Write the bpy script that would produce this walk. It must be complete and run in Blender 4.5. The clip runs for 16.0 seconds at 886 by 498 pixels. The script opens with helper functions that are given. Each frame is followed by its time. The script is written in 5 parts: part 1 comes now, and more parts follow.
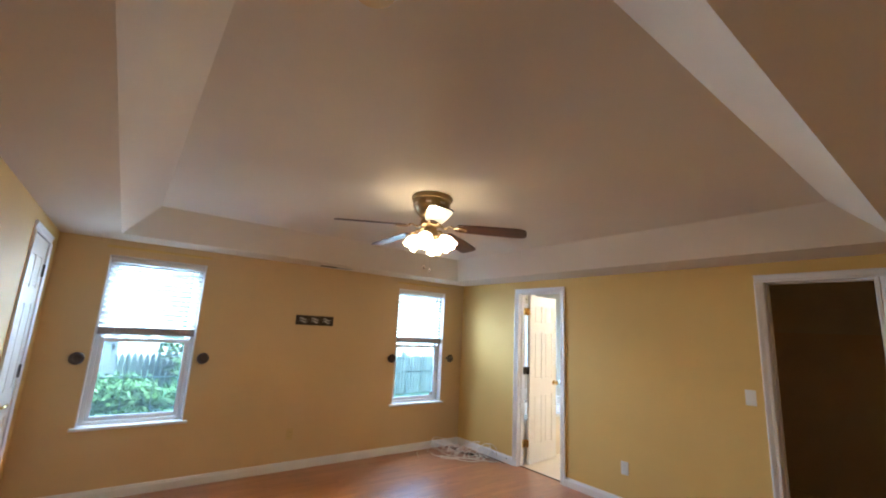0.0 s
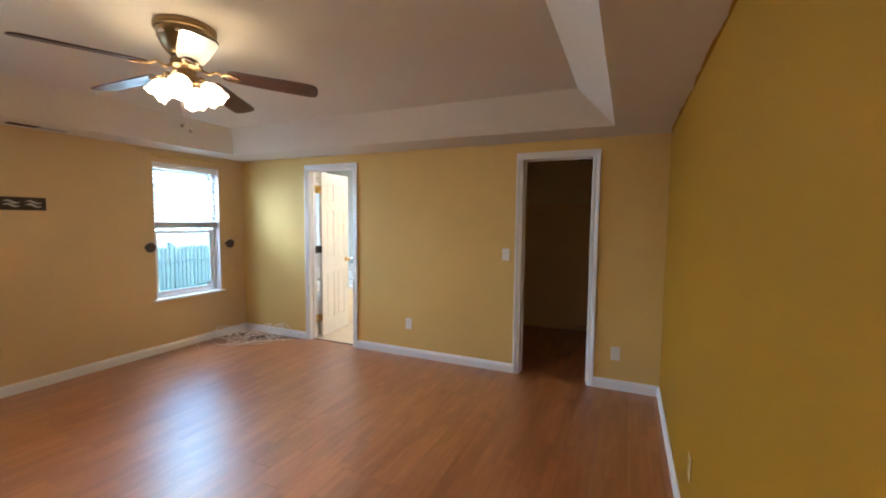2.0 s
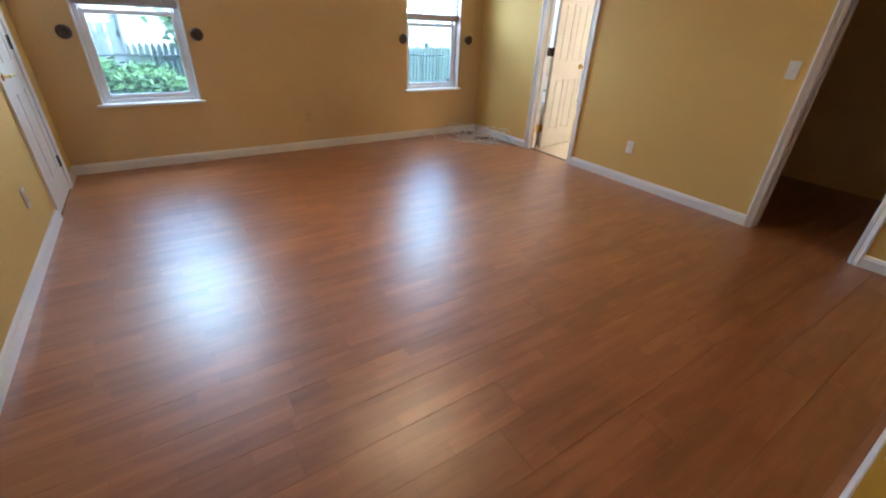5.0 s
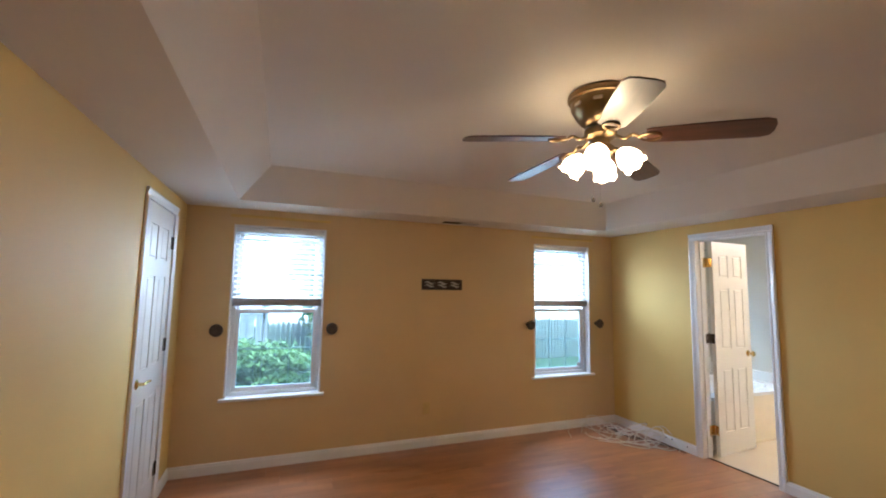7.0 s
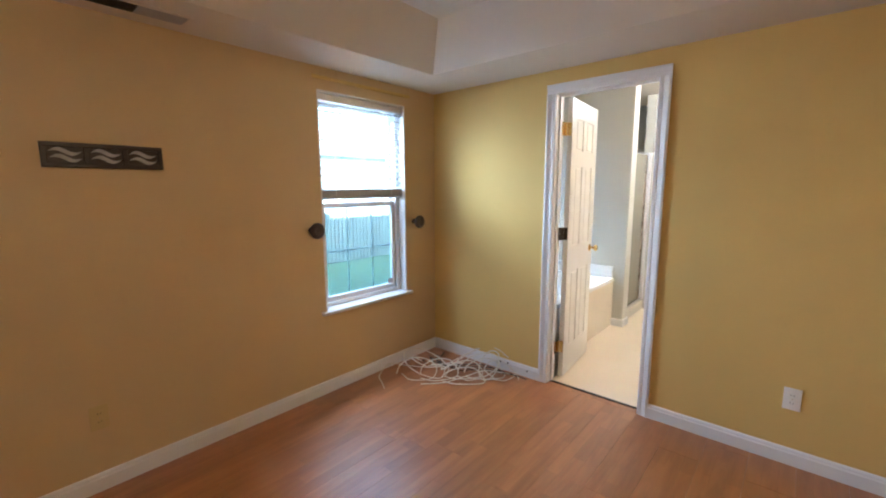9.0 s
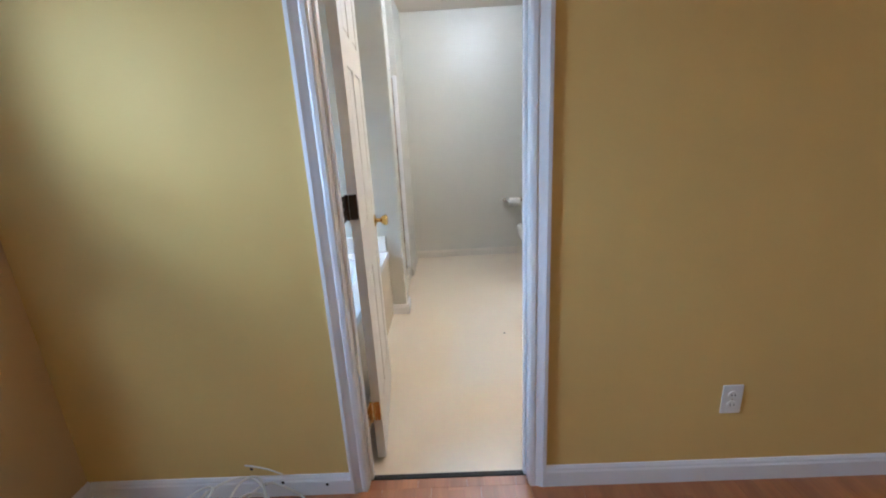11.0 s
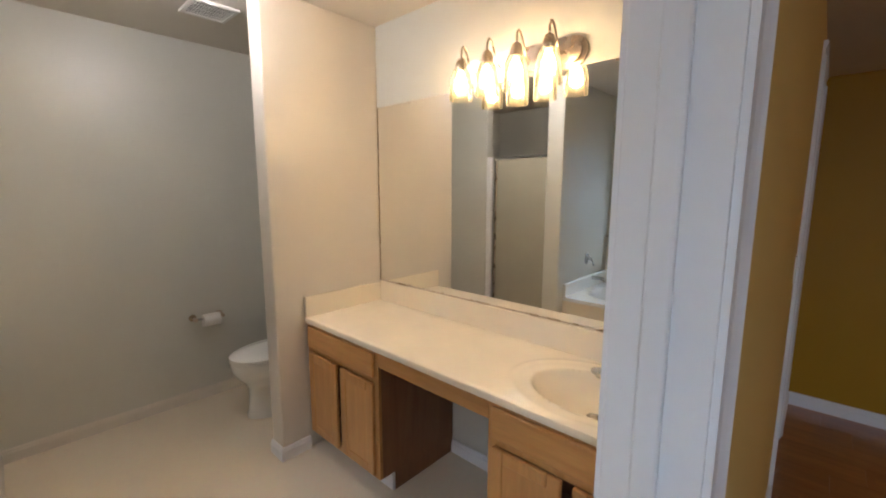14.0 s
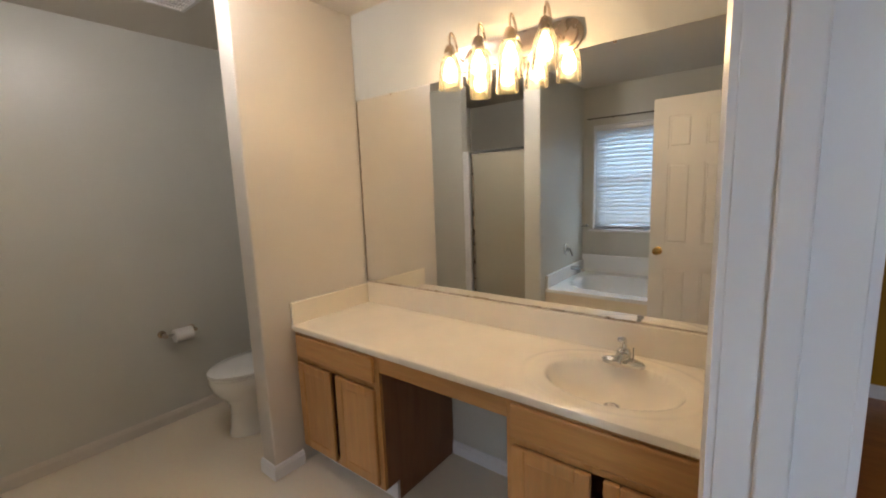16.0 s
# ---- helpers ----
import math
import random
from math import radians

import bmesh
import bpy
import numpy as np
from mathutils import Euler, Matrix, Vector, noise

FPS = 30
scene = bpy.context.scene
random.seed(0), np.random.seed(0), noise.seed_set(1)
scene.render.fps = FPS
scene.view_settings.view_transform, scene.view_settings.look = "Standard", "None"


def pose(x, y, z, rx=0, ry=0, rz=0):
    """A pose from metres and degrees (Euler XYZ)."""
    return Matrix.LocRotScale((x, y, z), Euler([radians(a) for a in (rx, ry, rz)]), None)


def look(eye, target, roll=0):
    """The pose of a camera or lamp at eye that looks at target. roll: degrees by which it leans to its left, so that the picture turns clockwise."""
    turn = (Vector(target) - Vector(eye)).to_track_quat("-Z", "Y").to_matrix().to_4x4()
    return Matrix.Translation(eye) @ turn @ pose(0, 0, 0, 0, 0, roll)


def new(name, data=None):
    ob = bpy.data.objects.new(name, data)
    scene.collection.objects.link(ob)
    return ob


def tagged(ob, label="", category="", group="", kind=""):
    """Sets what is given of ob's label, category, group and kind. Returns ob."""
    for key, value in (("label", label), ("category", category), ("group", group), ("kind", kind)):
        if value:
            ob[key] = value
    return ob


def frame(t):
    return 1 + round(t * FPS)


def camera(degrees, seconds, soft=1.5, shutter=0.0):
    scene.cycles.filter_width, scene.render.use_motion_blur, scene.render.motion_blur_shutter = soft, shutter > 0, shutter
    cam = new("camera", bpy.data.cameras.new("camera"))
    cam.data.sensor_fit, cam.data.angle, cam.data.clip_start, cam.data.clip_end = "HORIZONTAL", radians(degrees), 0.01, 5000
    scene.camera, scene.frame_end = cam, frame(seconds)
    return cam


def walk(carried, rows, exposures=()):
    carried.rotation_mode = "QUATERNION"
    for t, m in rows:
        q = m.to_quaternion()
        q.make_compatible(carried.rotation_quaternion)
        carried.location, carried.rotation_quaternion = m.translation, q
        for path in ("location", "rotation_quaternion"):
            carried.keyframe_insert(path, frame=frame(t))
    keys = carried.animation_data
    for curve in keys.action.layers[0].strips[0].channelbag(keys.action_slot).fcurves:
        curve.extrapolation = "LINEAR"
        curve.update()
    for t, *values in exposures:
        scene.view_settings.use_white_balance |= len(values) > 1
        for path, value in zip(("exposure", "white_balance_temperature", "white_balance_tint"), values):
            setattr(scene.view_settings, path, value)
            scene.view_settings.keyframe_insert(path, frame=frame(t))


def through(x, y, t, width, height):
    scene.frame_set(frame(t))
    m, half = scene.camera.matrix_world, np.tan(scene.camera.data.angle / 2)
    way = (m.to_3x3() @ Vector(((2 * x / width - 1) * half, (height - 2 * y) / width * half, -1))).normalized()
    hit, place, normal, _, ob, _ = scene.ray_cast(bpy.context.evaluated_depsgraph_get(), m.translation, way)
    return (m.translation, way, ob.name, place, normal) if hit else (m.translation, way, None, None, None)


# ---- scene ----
cam = camera(94.2, 16.0, soft=2.0)
PATH = [
    (0, (-3.952, -2.916, 1.538), (-2.773, -1.347, 1.922), 3),
    (0.5, (-3.931, -2.811, 1.531), (-2.467, -1.483, 1.838), 2.1),
    (1, (-3.855, -2.799, 1.521), (-2.206, -1.684, 1.715), 1.3),
    (1.5, (-3.825, -2.811, 1.496), (-2.062, -1.868, 1.549), 0.8),
    (2, (-3.829, -2.775, 1.467), (-2.008, -1.961, 1.326), 0.6),
    (2.5, (-3.797, -2.793, 1.409), (-1.992, -2.011, 1.046), 1.2),
    (3, (-3.753, -2.839, 1.355), (-2.024, -2.02, 0.773), 2.3),
    (3.2, (-3.774, -2.817, 1.335), (-2.08, -1.985, 0.674), 2.7),
    (5.3, (-3.717, -2.992, 1.333), (-2.889, -1.454, 0.359), 2.1),
    (5.5, (-3.771, -2.996, 1.333), (-3.049, -1.372, 0.417), 1.2),
    (6, (-3.84, -2.83, 1.348), (-3.238, -1.012, 0.772), -0.3),
    (6.5, (-3.876, -2.453, 1.445), (-3.2, -0.575, 1.322), 0.3),
    (7, (-3.723, -2.144, 1.519), (-3.003, -0.288, 1.713), 1),
    (7.5, (-3.506, -1.758, 1.543), (-2.796, 0.101, 1.744), 1.7),
    (8, (-3.311, -1.3, 1.513), (-2.361, 0.46, 1.518), 0.9),
    (8.5, (-2.982, -0.943, 1.461), (-1.708, 0.595, 1.343), -0.2),
    (9, (-2.64, -0.624, 1.42), (-1.15, 0.677, 1.126), -0.2),
    (9.5, (-2.322, -0.312, 1.378), (-0.589, 0.621, 1.023), -0.1),
    (9.7, (-2.196, -0.231, 1.363), (-0.414, 0.599, 0.993), -0.3),
    (11.8, (-0.825, 0.464, 1.332), (1.032, 0.01, 0.745), -0.3),
    (12, (-0.733, 0.465, 1.351), (1.096, -0.102, 0.773), 0.6),
    (12.2, (-0.613, 0.489, 1.367), (1.157, -0.214, 0.757), -0.9),
    (12.5, (-0.435, 0.556, 1.374), (1.194, -0.441, 0.781), -0.2),
    (13, (-0.195, 0.591, 1.441), (1.214, -0.721, 0.898), 0.7),
    (13.2, (-0.153, 0.592, 1.453), (1.184, -0.779, 0.878), -1.6),
    (13.5, (-0.13, 0.561, 1.456), (1.252, -0.83, 1.062), 0.1),
    (14, (-0.072, 0.568, 1.48), (1.272, -0.885, 1.194), 0.1),
    (14.5, (0.026, 0.621, 1.463), (1.289, -0.919, 1.286), 0),
    (15, (0.062, 0.612, 1.444), (1.302, -0.953, 1.341), 0.2),
    (15.5, (0.071, 0.615, 1.495), (1.318, -0.929, 1.37), 0.1),
    (16, (0.087, 0.608, 1.453), (1.301, -0.954, 1.161), -2.1),
]
walk(cam, [(t, look(e, a, r)) for t, e, a, r in PATH], [(0, 4.72, 5550, 7), (3, 4.75, 5550, 7), (5.4, 4.5, 5750, 9), (6, 4.45, 5600, 10), (7, 4.45, 5650, 10), (8, 4.45, 5150, 2), (9, 4.55, 5600, 9), (9.5, 4.5, 5450, 6), (11.8, 4.0, 5150, 15), (12.2, 3.98, 5450, 18), (12.7, 3.85, 5900, 17), (13.2, 3.6, 6050, 15), (14.5, 3.18, 6450, 15), (16, 3.05, 6450, 15)])

# ---- world, sun, exposure ----
world = bpy.data.worlds.new("sky")
scene.world = world
world.use_nodes = True
wn = world.node_tree
sky = wn.nodes.new("ShaderNodeTexSky")
sky.sky_type = "NISHITA"
sky.sun_disc = False
sky.sun_elevation = radians(48)
sky.sun_rotation = radians(160)
sky.air_density = 1.0
sky.dust_density = 1.5
wn.links.new(sky.outputs[0], wn.nodes["Background"].inputs[0])
wn.nodes["Background"].inputs[1].default_value = 0.15
sun = new("sun", bpy.data.lights.new("sun", "SUN"))
sun.data.energy, sun.data.angle, sun.data.color = 0.9, radians(14), (1.0, 0.96, 0.9)
sun.matrix_world = look((0, -10, 11), (0, 0, 0))

FAN_GLOW = 0.75
FAN_BULB = 15.5
DAY_WATTS = 2.1          # sky light through each bedroom window
BULB_GLOW = 7.6
DOME_GLOW = 21.0


def sky_lamp(x0, x1, z0, z1, watts):
    """Sky light just outside the upper sash, behind the blind, falling inwards and down."""
    d = bpy.data.lights.new("window_daylight", "AREA")
    d.shape, d.size, d.size_y, d.energy, d.color = "RECTANGLE", x1 - x0, z1 - z0, watts, (0.74, 0.87, 1.0)
    d.spread = radians(140)
    xm, zm = (x0 + x1) / 2, (z0 + z1) / 2 + 0.06
    new("window_daylight", d).matrix_world = look((xm, 2.10, zm), (xm, 0.0, zm - 0.95))


sky_lamp(-4.08, -3.41, 1.38, 2.00, DAY_WATTS)
sky_lamp(-1.06, -0.39, 1.38, 2.00, DAY_WATTS)
sky_lamp(0.81, 1.48, 1.00, 2.00, 3.0)

# ---- plan ----
X_W, Y_S, Y_N = -4.49, -3.07, 1.775      # bedroom walls (east wall at x = 0)
Z_LOW, Z_TOP = 2.185, 2.42               # soffit and tray heights
XB0, XB1, YB0 = 0.115, 3.07, -1.066      # bathroom
ZB = 2.43
X_PART = 1.985                           # face of the wall beside the vanity


# ---- materials ----
def nodes_of(name):
    m = bpy.data.materials.new(name)
    m.use_nodes = True
    return m, m.node_tree, m.node_tree.nodes["Principled BSDF"]


def surface(name, rgb, rough=0.5, metal=0.0, var=0.06, scale=3.0, fine=120.0, bump=0.05, spec=0.5, coat=0.0, tint=None, depth=0.002):
    """Painted or plain surface: broad stains, fine grain, relief and a roughness that wanders."""
    m, nt, b = nodes_of(name)
    N, L = nt.nodes.new, nt.links.new
    tc = N("ShaderNodeTexCoord")
    broad, grain = N("ShaderNodeTexNoise"), N("ShaderNodeTexNoise")
    broad.inputs["Scale"].default_value, broad.inputs["Detail"].default_value = scale, 5
    grain.inputs["Scale"].default_value, grain.inputs["Detail"].default_value = fine, 3
    L(tc.outputs["Object"], broad.inputs["Vector"]), L(tc.outputs["Object"], grain.inputs["Vector"])
    ramp = N("ShaderNodeMapRange")
    ramp.inputs["From Min"].default_value, ramp.inputs["From Max"].default_value = 0.3, 0.7
    L(broad.outputs["Fac"], ramp.inputs["Value"])
    mix = N("ShaderNodeMix")
    mix.data_type = "RGBA"
    lo = tint or tuple(c * (1 - 2 * var) for c in rgb)
    mix.inputs[6].default_value, mix.inputs[7].default_value = (*lo, 1), (*rgb, 1)
    L(ramp.outputs[0], mix.inputs[0])
    mul = N("ShaderNodeMix")
    mul.data_type, mul.blend_type = "RGBA", "MULTIPLY"
    mul.inputs[0].default_value = var * 2
    L(mix.outputs[2], mul.inputs[6]), L(grain.outputs["Color"], mul.inputs[7])
    L(mul.outputs[2], b.inputs["Base Color"])
    rr = N("ShaderNodeMapRange")
    rr.inputs["To Min"].default_value, rr.inputs["To Max"].default_value = max(0.02, rough - 0.06), min(1, rough + 0.06)
    L(broad.outputs["Fac"], rr.inputs["Value"]), L(rr.outputs[0], b.inputs["Roughness"])
    b.inputs["Metallic"].default_value = metal
    b.inputs["Specular IOR Level"].default_value = spec
    b.inputs["Coat Weight"].default_value = coat
    bp = N("ShaderNodeBump")
    bp.inputs["Strength"].default_value, bp.inputs["Distance"].default_value = bump, depth
    L(grain.outputs["Fac"], bp.inputs["Height"]), L(bp.outputs[0], b.inputs["Normal"])
    return m


def wood(name, dark, light, rough=0.35, axis="X", stretch=14.0, scale=1.4, per_object=0.25, coat=0.0, bump=0.06, strips=0.0, coat_rough=0.12):
    """Wood with long grain along an axis and a tone of its own for every piece."""
    m, nt, b = nodes_of(name)
    N, L = nt.nodes.new, nt.links.new
    tc, info = N("ShaderNodeTexCoord"), N("ShaderNodeObjectInfo")
    mp = N("ShaderNodeMapping")
    s = [stretch, stretch, stretch]
    s["XYZ".index(axis)] = 1.0
    mp.inputs["Scale"].default_value = s
    shift = N("ShaderNodeVectorMath")
    shift.operation = "MULTIPLY"
    comb = N("ShaderNodeCombineXYZ")
    for i in range(3):
        L(info.outputs["Random"], comb.inputs[i])
    L(comb.outputs[0], shift.inputs[0])
    shift.inputs[1].default_value = (37.0, 91.0, 53.0)
    add = N("ShaderNodeVectorMath")
    L(tc.outputs["Object"], add.inputs[0]), L(shift.outputs[0], add.inputs[1])
    L(add.outputs[0], mp.inputs["Vector"])
    n1, n2 = N("ShaderNodeTexNoise"), N("ShaderNodeTexNoise")
    n1.inputs["Scale"].default_value, n1.inputs["Detail"].default_value, n1.inputs["Distortion"].default_value = scale, 6, 0.6
    n2.inputs["Scale"].default_value, n2.inputs["Detail"].default_value = scale * 7, 4
    L(mp.outputs[0], n1.inputs["Vector"]), L(mp.outputs[0], n2.inputs["Vector"])
    r = N("ShaderNodeMapRange")
    r.inputs["From Min"].default_value, r.inputs["From Max"].default_value = 0.3, 0.72
    L(n1.outputs["Fac"], r.inputs["Value"])
    mix = N("ShaderNodeMix")
    mix.data_type = "RGBA"
    mix.inputs[6].default_value, mix.inputs[7].default_value = (*dark, 1), (*light, 1)
    L(r.outputs[0], mix.inputs[0])
    g = N("ShaderNodeMix")
    g.data_type, g.blend_type = "RGBA", "MULTIPLY"
    g.inputs[0].default_value = 0.28
    L(mix.outputs[2], g.inputs[6]), L(n2.outputs["Color"], g.inputs[7])
    if strips:
        xs = N("ShaderNodeVectorMath")
        xs.operation = "MULTIPLY"
        xs.inputs[1].default_value = (41.0, 0.0, 0.0)
        L(comb.outputs[0], xs.inputs[0])
        xa = N("ShaderNodeVectorMath")
        L(tc.outputs["Object"], xa.inputs[0]), L(xs.outputs[0], xa.inputs[1])
        bt = N("ShaderNodeTexBrick")
        bt.inputs["Scale"].default_value, bt.inputs["Mortar Size"].default_value = 1.0, 0.0006
        bt.inputs["Brick Width"].default_value, bt.inputs["Row Height"].default_value = 0.37, 0.064
        bt.inputs["Color1"].default_value, bt.inputs["Color2"].default_value, bt.inputs["Mortar"].default_value = (0.70, 0.66, 0.62, 1), (1.0, 1.0, 1.0, 1), (0.55, 0.5, 0.45, 1)
        L(xa.outputs[0], bt.inputs["Vector"])
        g2 = N("ShaderNodeMix")
        g2.data_type, g2.blend_type = "RGBA", "MULTIPLY"
        g2.inputs[0].default_value = strips
        L(g.outputs[2], g2.inputs[6]), L(bt.outputs["Color"], g2.inputs[7])
        g = g2
    hsv = N("ShaderNodeHueSaturation")
    vr = N("ShaderNodeMapRange")
    vr.inputs["To Min"].default_value, vr.inputs["To Max"].default_value = 1 - per_object, 1 + per_object
    L(info.outputs["Random"], vr.inputs["Value"]), L(vr.outputs[0], hsv.inputs["Value"])
    L(g.outputs[2], hsv.inputs["Color"]), L(hsv.outputs[0], b.inputs["Base Color"])
    b.inputs["Roughness"].default_value = rough
    b.inputs["Coat Weight"].default_value = coat
    b.inputs["Coat Roughness"].default_value = coat_rough
    bp = N("ShaderNodeBump")
    bp.inputs["Strength"].default_value, bp.inputs["Distance"].default_value = bump, 0.001
    L(n2.outputs["Fac"], bp.inputs["Height"]), L(bp.outputs[0], b.inputs["Normal"])
    return m


def glass(name, rgb=(0.9, 0.97, 0.96), rough=0.0):
    m, nt, b = nodes_of(name)
    b.inputs["Base Color"].default_value = (*rgb, 1)
    b.inputs["Roughness"].default_value = rough
    b.inputs["Transmission Weight"].default_value = 1.0
    b.inputs["IOR"].default_value = 1.45
    return m


def pane_glass(name, rgb, veil=0.035, veil_rgb=(0.86, 0.90, 0.90)):
    """Thin sheet: mostly straight through, a little mirror by angle."""
    m, nt, b = nodes_of(name)
    N, L = nt.nodes.new, nt.links.new
    nt.nodes.remove(b)
    t, g, mx, fr = N("ShaderNodeBsdfTransparent"), N("ShaderNodeBsdfGlossy"), N("ShaderNodeMixShader"), N("ShaderNodeFresnel")
    t.inputs["Color"].default_value = (*rgb, 1)
    g.inputs["Roughness"].default_value = 0.03
    fr.inputs["IOR"].default_value = 1.35
    L(fr.outputs[0], mx.inputs[0]), L(t.outputs[0], mx.inputs[1]), L(g.outputs[0], mx.inputs[2])
    # small translucent share imitates glare haze on window panes, body in jar glass
    veil_bsdf, mx2 = N("ShaderNodeBsdfTranslucent"), N("ShaderNodeMixShader")
    veil_bsdf.inputs["Color"].default_value = (*veil_rgb, 1)
    mx2.inputs[0].default_value = veil
    L(mx.outputs[0], mx2.inputs[1]), L(veil_bsdf.outputs[0], mx2.inputs[2])
    L(mx2.outputs[0], nt.nodes["Material Output"].inputs["Surface"])
    return m


def glow(name, rgb, strength, base=(0.85, 0.82, 0.75)):
    m, nt, b = nodes_of(name)
    b.inputs["Base Color"].default_value = (*base, 1)
    b.inputs["Roughness"].default_value = 0.3
    b.inputs["Emission Color"].default_value = (*rgb, 1)
    b.inputs["Emission Strength"].default_value = strength
    return m


YELLOW = surface("yellow_wall_paint", (0.72, 0.505, 0.175), rough=0.66, var=0.03, scale=1.6, fine=260, bump=0.12, spec=0.25)
TAN = surface("tan_wall_paint", (0.68, 0.49, 0.25), rough=0.55, var=0.03, scale=1.6, fine=260, bump=0.12, spec=0.5)
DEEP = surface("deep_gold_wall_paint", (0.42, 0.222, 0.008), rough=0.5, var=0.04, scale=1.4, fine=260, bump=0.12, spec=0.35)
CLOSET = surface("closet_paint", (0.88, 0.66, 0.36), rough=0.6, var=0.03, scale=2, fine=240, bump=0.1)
# lighter closet colour imitates light falling above a shelf line
CLOSET_LIT = surface("closet_upper_lit", (0.88, 0.74, 0.49), rough=0.6, var=0.03, scale=2, fine=240, bump=0.1)
CEILING = surface("ceiling_paint", (0.73, 0.68, 0.60), rough=0.85, var=0.025, scale=1.2, fine=160, bump=0.35, spec=0.2)
TRIM = surface("white_trim_paint", (0.82, 0.82, 0.84), rough=0.32, var=0.025, scale=4, fine=60, bump=0.04)
DOOR = surface("door_paint", (0.80, 0.78, 0.74), rough=0.35, var=0.03, scale=3, fine=80, bump=0.05)
GREY = surface("grey_bath_paint", (0.60, 0.595, 0.54), rough=0.36, var=0.025, scale=1.5, fine=240, bump=0.12)
BEIGE = surface("pale_bath_paint", (0.67, 0.62, 0.55), rough=0.45, var=0.025, scale=1.5, fine=240, bump=0.12)
VINYL = surface("cream_vinyl_floor", (0.80, 0.715, 0.585), rough=0.30, var=0.05, scale=1.8, fine=45, bump=0.05, tint=(0.76, 0.66, 0.52))
CULTURED = surface("cultured_marble", (0.88, 0.79, 0.64), rough=0.22, var=0.03, scale=5, fine=25, bump=0.01, coat=0.3)
TUB = surface("tub_acrylic", (0.82, 0.83, 0.83), rough=0.18, var=0.015, scale=3, fine=30, bump=0.01, coat=0.3)
SURROUND = surface("shower_surround", (0.62, 0.59, 0.52), rough=0.3, var=0.03, scale=3, fine=40, bump=0.02)
PORCELAIN = surface("porcelain", (0.84, 0.84, 0.82), rough=0.1, var=0.01, scale=4, fine=20, bump=0.0, coat=0.5)
CHROME = surface("chrome", (0.66, 0.67, 0.69), rough=0.06, metal=1.0, var=0.02, scale=8, fine=40, bump=0.0)
BRASS = surface("brass", (0.80, 0.58, 0.22), rough=0.2, metal=1.0, var=0.06, scale=12, fine=90, bump=0.02)
BRONZE = surface("dark_bronze", (0.07, 0.05, 0.035), rough=0.38, metal=0.7, var=0.12, scale=20, fine=90, bump=0.05)
FANMETAL = surface("aged_fan_metal", (0.36, 0.25, 0.13), rough=0.32, metal=1.0, var=0.12, scale=14, fine=80, bump=0.03)
NICKEL = surface("brushed_nickel", (0.56, 0.47, 0.38), rough=0.28, metal=1.0, var=0.06, scale=14, fine=80, bump=0.02)
PLASTIC = surface("white_plastic", (0.82, 0.81, 0.77), rough=0.35, var=0.02, scale=8, fine=60, bump=0.01)
PAINTED_PLATE = surface("painted_plate", (0.63, 0.46, 0.2), rough=0.4, var=0.03, scale=8, fine=60, bump=0.02)
SLOT = surface("dark_slot", (0.03, 0.028, 0.025), rough=0.7, var=0.05, bump=0.0)
VINYLFRAME = surface("window_vinyl", (0.80, 0.83, 0.86), rough=0.3, var=0.02, scale=4, fine=50, bump=0.02)
def slat_material(name, through, tone=(0.80, 0.84, 0.88)):
    m, nt, b = nodes_of(name)
    b.inputs["Base Color"].default_value, b.inputs["Roughness"].default_value = (0.80, 0.80, 0.80, 1), 0.4
    t, mx = nt.nodes.new("ShaderNodeBsdfTranslucent"), nt.nodes.new("ShaderNodeMixShader")
    t.inputs["Color"].default_value = (*tone, 1)
    mx.inputs[0].default_value = through
    nt.links.new(b.outputs[0], mx.inputs[1]), nt.links.new(t.outputs[0], mx.inputs[2])
    nt.links.new(mx.outputs[0], nt.nodes["Material Output"].inputs["Surface"])
    return m


BLIND = slat_material("blind_slat_white", 0.02)
BLIND_THIN = slat_material("blind_slat_thin", 0.16, (0.62, 0.76, 0.92))
# grey stands for the shade of the backlit blind stack; plain grey elsewhere
RAIL = surface("backlit_rail_and_plain_grey", (0.42, 0.42, 0.45), rough=0.45, var=0.05, scale=6, fine=80, bump=0.03)
GRID = surface("window_grid_grey", (0.42, 0.48, 0.50), rough=0.4, var=0.04, bump=0.0)
DARKWOOD = wood("dark_carved_wood", (0.025, 0.014, 0.010), (0.06, 0.035, 0.025), rough=0.4, axis="X", stretch=10, scale=6)
PALEPAINT = surface("distressed_white", (0.62, 0.60, 0.56), rough=0.7, var=0.14, scale=24, fine=140, bump=0.2)
BLADE = wood("fan_blade_wood", (0.035, 0.014, 0.008), (0.10, 0.035, 0.02), rough=0.42, axis="X", stretch=12, scale=3, per_object=0.12, coat=0.05)
OAK = wood("honey_oak", (0.54, 0.262, 0.082), (0.65, 0.340, 0.116), rough=0.38, axis="Z", stretch=12, scale=3.2, per_object=0.06, coat=0.15)
OAK_H = wood("honey_oak_across", (0.54, 0.262, 0.082), (0.65, 0.340, 0.116), rough=0.38, axis="X", stretch=12, scale=3.2, per_object=0.06, coat=0.15)
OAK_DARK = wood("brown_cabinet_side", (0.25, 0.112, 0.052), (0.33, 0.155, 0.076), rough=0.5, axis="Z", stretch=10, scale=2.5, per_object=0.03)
LAMINATE = wood("cherry_laminate", (0.40, 0.129, 0.036), (0.56, 0.217, 0.069), rough=0.38, coat_rough=0.35, axis="X", stretch=8, scale=2.6, per_object=0.05, coat=1.0, bump=0.03, strips=0.75)
UNDERLAY = surface("floor_underlay", (0.10, 0.045, 0.02), rough=0.7, var=0.05)
